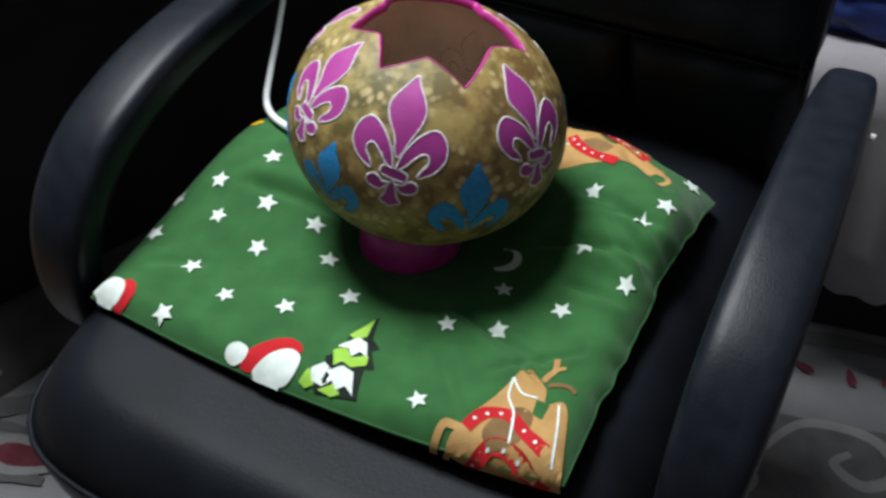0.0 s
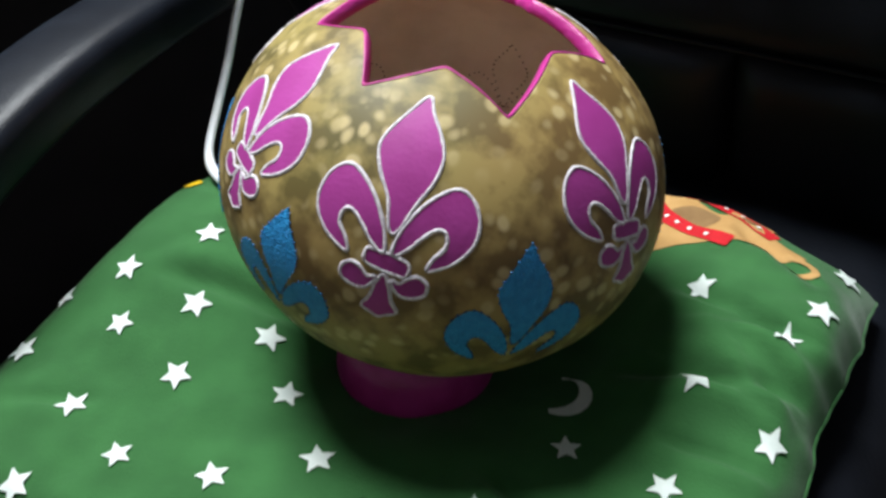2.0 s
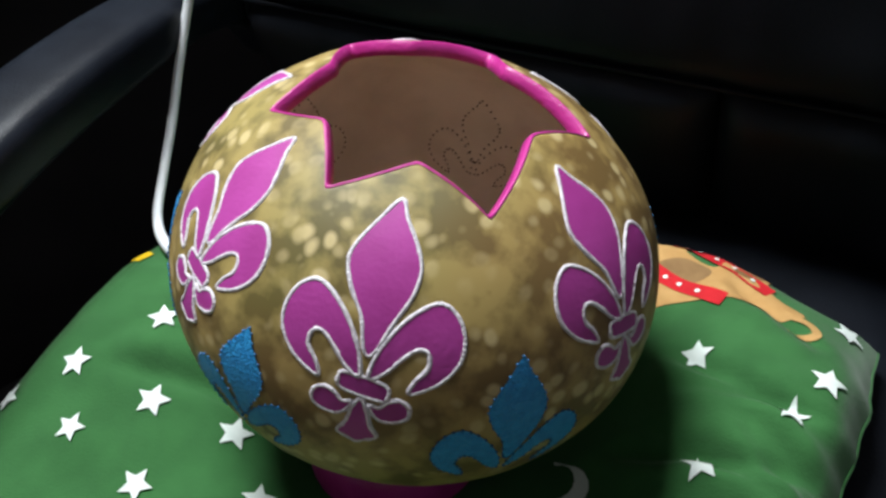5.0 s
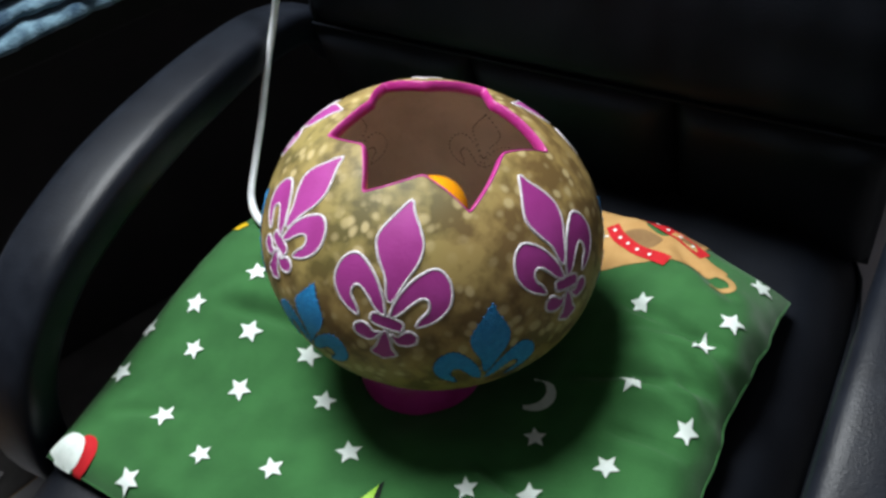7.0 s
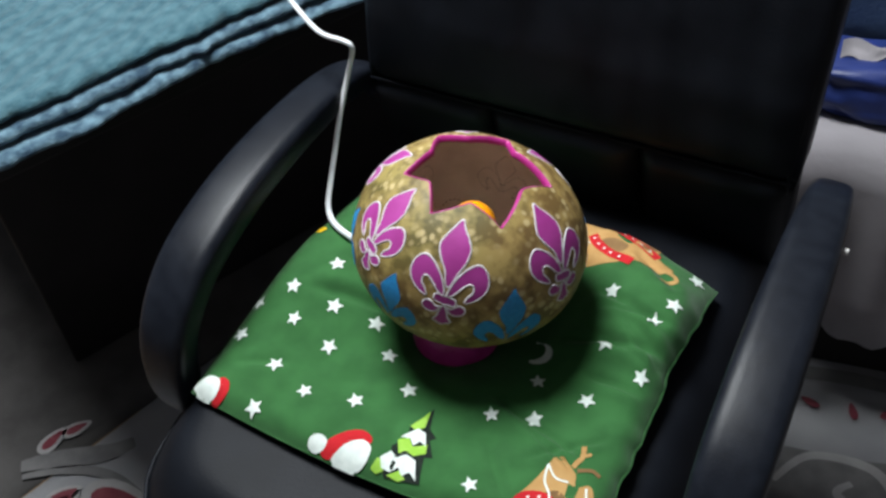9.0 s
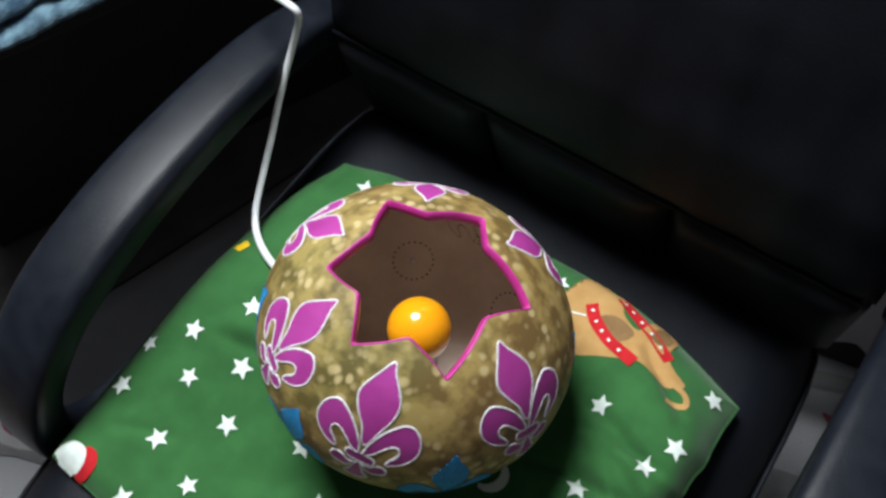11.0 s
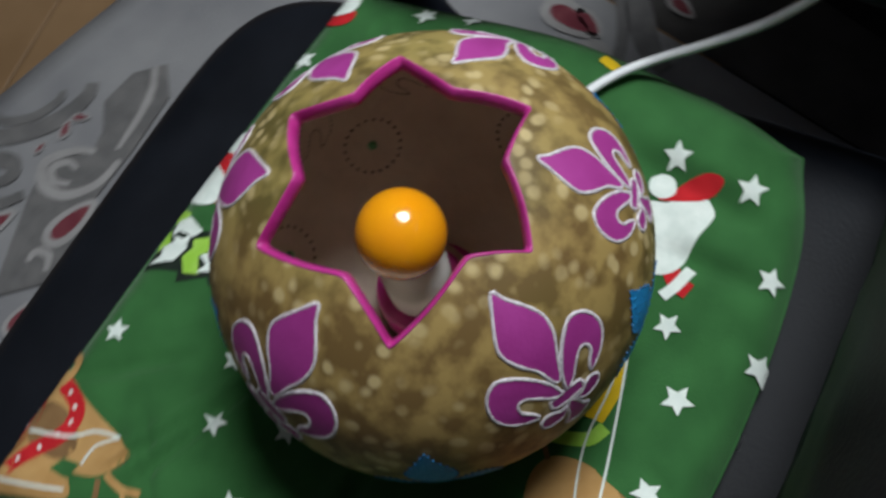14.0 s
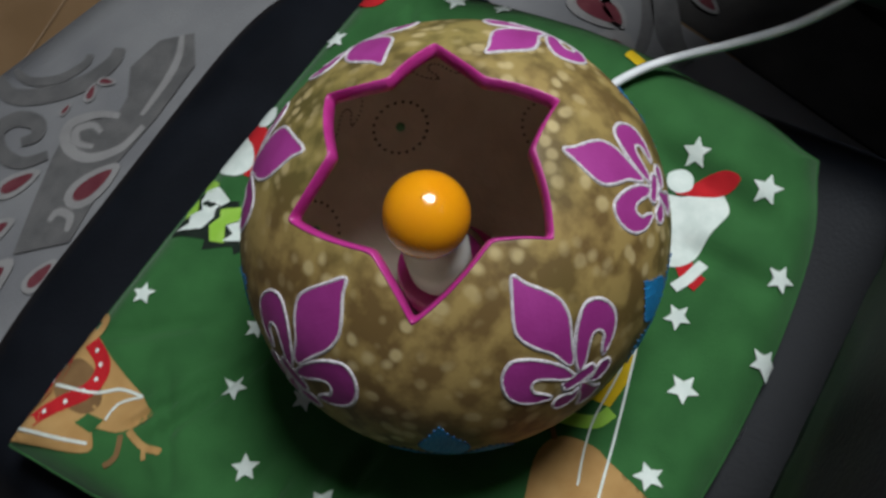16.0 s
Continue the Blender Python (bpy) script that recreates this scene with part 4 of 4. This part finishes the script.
grey_mat = tagged(new("floor_mat"), "plain dim grey floor mat lying between rug and table", "mat")
grey_mat.matrix_world = RUG_M
bm = bmesh.new()
rows = []
for i in range(25):
    rows.append([(-1.15 + 0.60 * i / 24, -0.60 + 1.7 * j / 48, 0.002 + 0.0015 * noise.noise(Vector((i * 0.4, j * 0.4, 5)))) for j in range(49)])
grid_mesh(bm, rows)
g = bmesh.ops.extrude_face_region(bm, geom=bm.faces[:])
for v in g["geom"]:
    if isinstance(v, bmesh.types.BMVert):
        v.co.z -= 0.008
part("mat_field", bm, MAT_GREY, grey_mat)


def rug_patch(name, outline, mat, m, lift):
    bm = bmesh.new()
    pts = [m @ Vector((*p, 0)) for p in outline]
    bm.faces.new([bm.verts.new((p.x, p.y, 0.0068 + lift)) for p in pts])
    bmesh.ops.triangulate(bm, faces=bm.faces[:])
    return part(name, bm, mat, rug, smooth=False)


def rug_scroll(pts, w, mat, m, lift):
    c = spline([(*p, 0) for p in pts], 10)
    left, right = [], []
    for i, p in enumerate(c):
        d = (c[min(i + 1, len(c) - 1)] - c[max(i - 1, 0)]).normalized()
        ww = w * (0.55 + 0.45 * math.sin(math.pi * i / (len(c) - 1))) / 2
        n = Vector((-d.y, d.x, 0)) * ww
        for side, q in ((left, p + n), (right, p - n)):
            e = m @ q
            side.append((e.x, e.y, 0.0068 + lift))
    bm = bmesh.new()
    grid_mesh(bm, [left, right])
    return part("scroll", bm, mat, rug, smooth=False)


def leaf(cx, cy, ang, ln, wd):
    a = math.radians(ang)
    out = []
    for k in range(16):
        t = 2 * math.pi * k / 16
        x, y = ln / 2 * math.cos(t), wd / 2 * math.sin(t) * (1 - 0.35 * math.cos(t))
        out.append((cx + x * math.cos(a) - y * math.sin(a), cy + x * math.sin(a) + y * math.cos(a)))
    return out


def paisley(m):
    """One motif: a big grey scroll with a fan of petals round it."""
    rug_patch("medallion", [(0.15 * math.cos(t) * (1 - 0.25 * math.sin(t)), 0.085 * math.sin(t) + 0.03 * math.cos(2 * t)) for t in [2 * math.pi * k / 28 for k in range(28)]], RUG_GREY, m, 0.0006)
    rug_scroll([(-0.10, 0.0), (-0.05, 0.05), (0.03, 0.045), (0.06, 0.0), (0.02, -0.03), (-0.015, -0.005), (0.005, 0.015)], 0.016, RUG_LIGHT, m, 0.0012)
    rug_scroll([(0.15, -0.02), (0.20, 0.05), (0.17, 0.11), (0.11, 0.11), (0.095, 0.07), (0.125, 0.06)], 0.020, RUG_GREY, m, 0.0007)
    rug_scroll([(-0.16, -0.05), (-0.22, 0.0), (-0.22, 0.07), (-0.16, 0.09), (-0.135, 0.05), (-0.165, 0.035)], 0.020, RUG_GREY, m, 0.0007)
    rug_scroll([(-0.20, 0.16), (-0.06, 0.20), (0.10, 0.19), (0.22, 0.15)], 0.026, RUG_GREY, m, 0.0007)
    rug_scroll([(-0.22, -0.13), (-0.10, -0.19), (0.06, -0.20), (0.20, -0.15)], 0.012, RUG_GREY, m, 0.0007)
    for k in range(5):
        a = -150 + 30 * k
        cx, cy = 0.155 * math.cos(math.radians(a)), 0.13 * math.sin(math.radians(a))
        rug_patch("petal_edge", leaf(cx, cy, a + 18, 0.076, 0.034), RUG_LIGHT, m, 0.0010)
        rug_patch("petal", leaf(cx, cy, a + 18, 0.058, 0.021), RUG_RED, m, 0.0016)
    for px, py, a in ((0.06, 0.145, 40), (0.01, 0.14, 100), (-0.05, 0.145, 150)):
        rug_patch("petal", leaf(px, py, a, 0.030, 0.012), RUG_RED, m, 0.0016)


FIELD = [(0.153, -0.769), (0.214, -0.724), (0.268, -0.681), (0.205, -0.639), (0.095, -0.692), (0.016, -0.711), (-0.072, -0.742), (-0.104, -0.789), (-0.063, -0.818), (-0.006, -0.812), (0.024, -0.772), (0.054, -0.756), (0.106, -0.799), (0.136, -0.779)]
rug_patch("medallion", FIELD, RUG_GREY, pose(0, 0, 0), 0.0006)
for pts, wide, mat in (
        ([(0.155, -0.778), (0.189, -0.797), (0.2, -0.838), (0.185, -0.869), (0.155, -0.865), (0.138, -0.836), (0.15, -0.818), (0.171, -0.826)], 0.026, RUG_GREY),
        ([(0.139, -0.95), (0.14, -0.908), (0.11, -0.872), (0.057, -0.842), (0.007, -0.84), (-0.015, -0.853)], 0.03, RUG_GREY),
        ([(0.112, -0.943), (0.108, -0.908), (0.076, -0.877), (0.036, -0.869), (0.021, -0.878)], 0.016, RUG_GREY),
        ([(0.05, -0.753), (0.071, -0.78), (0.107, -0.796), (0.128, -0.77), (0.119, -0.73), (0.079, -0.708), (0.036, -0.713)], 0.016, RUG_LIGHT),
        ([(0.103, -0.739), (0.115, -0.761), (0.105, -0.78), (0.085, -0.77), (0.083, -0.75)], 0.012, RUG_LIGHT),
        ([(0.028, -0.73), (-0.028, -0.751), (-0.063, -0.771), (-0.089, -0.799)], 0.012, RUG_LIGHT),
        ([(0.208, -0.686), (0.192, -0.689), (0.184, -0.67), (0.199, -0.655)], 0.012, RUG_LIGHT),
        ([(-0.592, -0.388), (-0.569, -0.352), (-0.54, -0.318), (-0.513, -0.283), (-0.499, -0.246)], 0.034, RUG_GREY),
        ([(-0.574, -0.396), (-0.544, -0.354), (-0.506, -0.32), (-0.463, -0.299), (-0.406, -0.291)], 0.016, RUG_GREY),
        ([(-0.449, -0.384), (-0.423, -0.347), (-0.382, -0.323)], 0.02, RUG_GREY)):
    rug_scroll(pts, wide, mat, pose(0, 0, 0), 0.0007 if mat is RUG_GREY else 0.0013)
for a, b in (((0.232, -0.777), (0.185, -0.766)),
             ((0.298, -0.734), (0.249, -0.727)),
             ((0.362, -0.669), (0.286, -0.673)),
             ((0.167, -0.689), (0.105, -0.688)),
             ((0.278, -0.624), (0.238, -0.629)),
             ((0.066, -0.812), (0.047, -0.826)),
             ((0.037, -0.826), (0.025, -0.809)),
             ((0.105, -0.821), (0.09, -0.825)),
             ((-0.492, -0.427), (-0.489, -0.361)),
             ((-0.594, -0.35), (-0.601, -0.311)),
             ((-0.47, -0.34), (-0.398, -0.3)),
             ((-0.505, -0.39), (-0.493, -0.35)),
             ((-0.592, -0.31), (-0.584, -0.277))):
    ln, ang = math.hypot(b[0] - a[0], b[1] - a[1]), math.degrees(math.atan2(b[1] - a[1], b[0] - a[0]))
    mid = ((a[0] + b[0]) / 2, (a[1] + b[1]) / 2)
    rug_patch("petal_edge", leaf(*mid, ang, ln * 1.40, ln * 0.70), RUG_LIGHT, pose(0, 0, 0), 0.0010)
    rug_patch("petal", leaf(*mid, ang, ln, ln * 0.38), RUG_RED, pose(0, 0, 0), 0.0016)
# the same motif again on the parts of the rug beside the chair
inv = RUG_M.inverted()
for wx, wy, a in ((0.42, -0.52, 100), (0.46, 0.20, 30), (0.72, -0.25, 70)):
    p = inv @ Vector((wx, wy, 0))
    paisley(pose(p.x, p.y, 0, 0, 0, a))

boards = tagged(new("floor"), "warm brown wooden floor boards", "floor", kind="structure")
board_m = {}
for r in range(22):
    for c in range(3):
        y0 = -2.58 + 0.12 * r
        x0 = -2.19 + 1.46 * c
        key = "full"
        if key not in board_m:
            bm = boxed(-0.728, 0.728, -0.0585, 0.0585, -0.011, 0.0, 0.0015, 1)
            me = bpy.data.meshes.new("board")
            bm.to_mesh(me)
            bm.free()
            me.materials.append(FLOOR_WOOD)
            board_m[key] = me
        ob = new("board", board_m[key])
        ob.parent = boards
        ob.location = (x0 + 0.73, y0 + 0.06, -0.0005 - 0.0004 * ((r * 7 + c * 3) % 3))
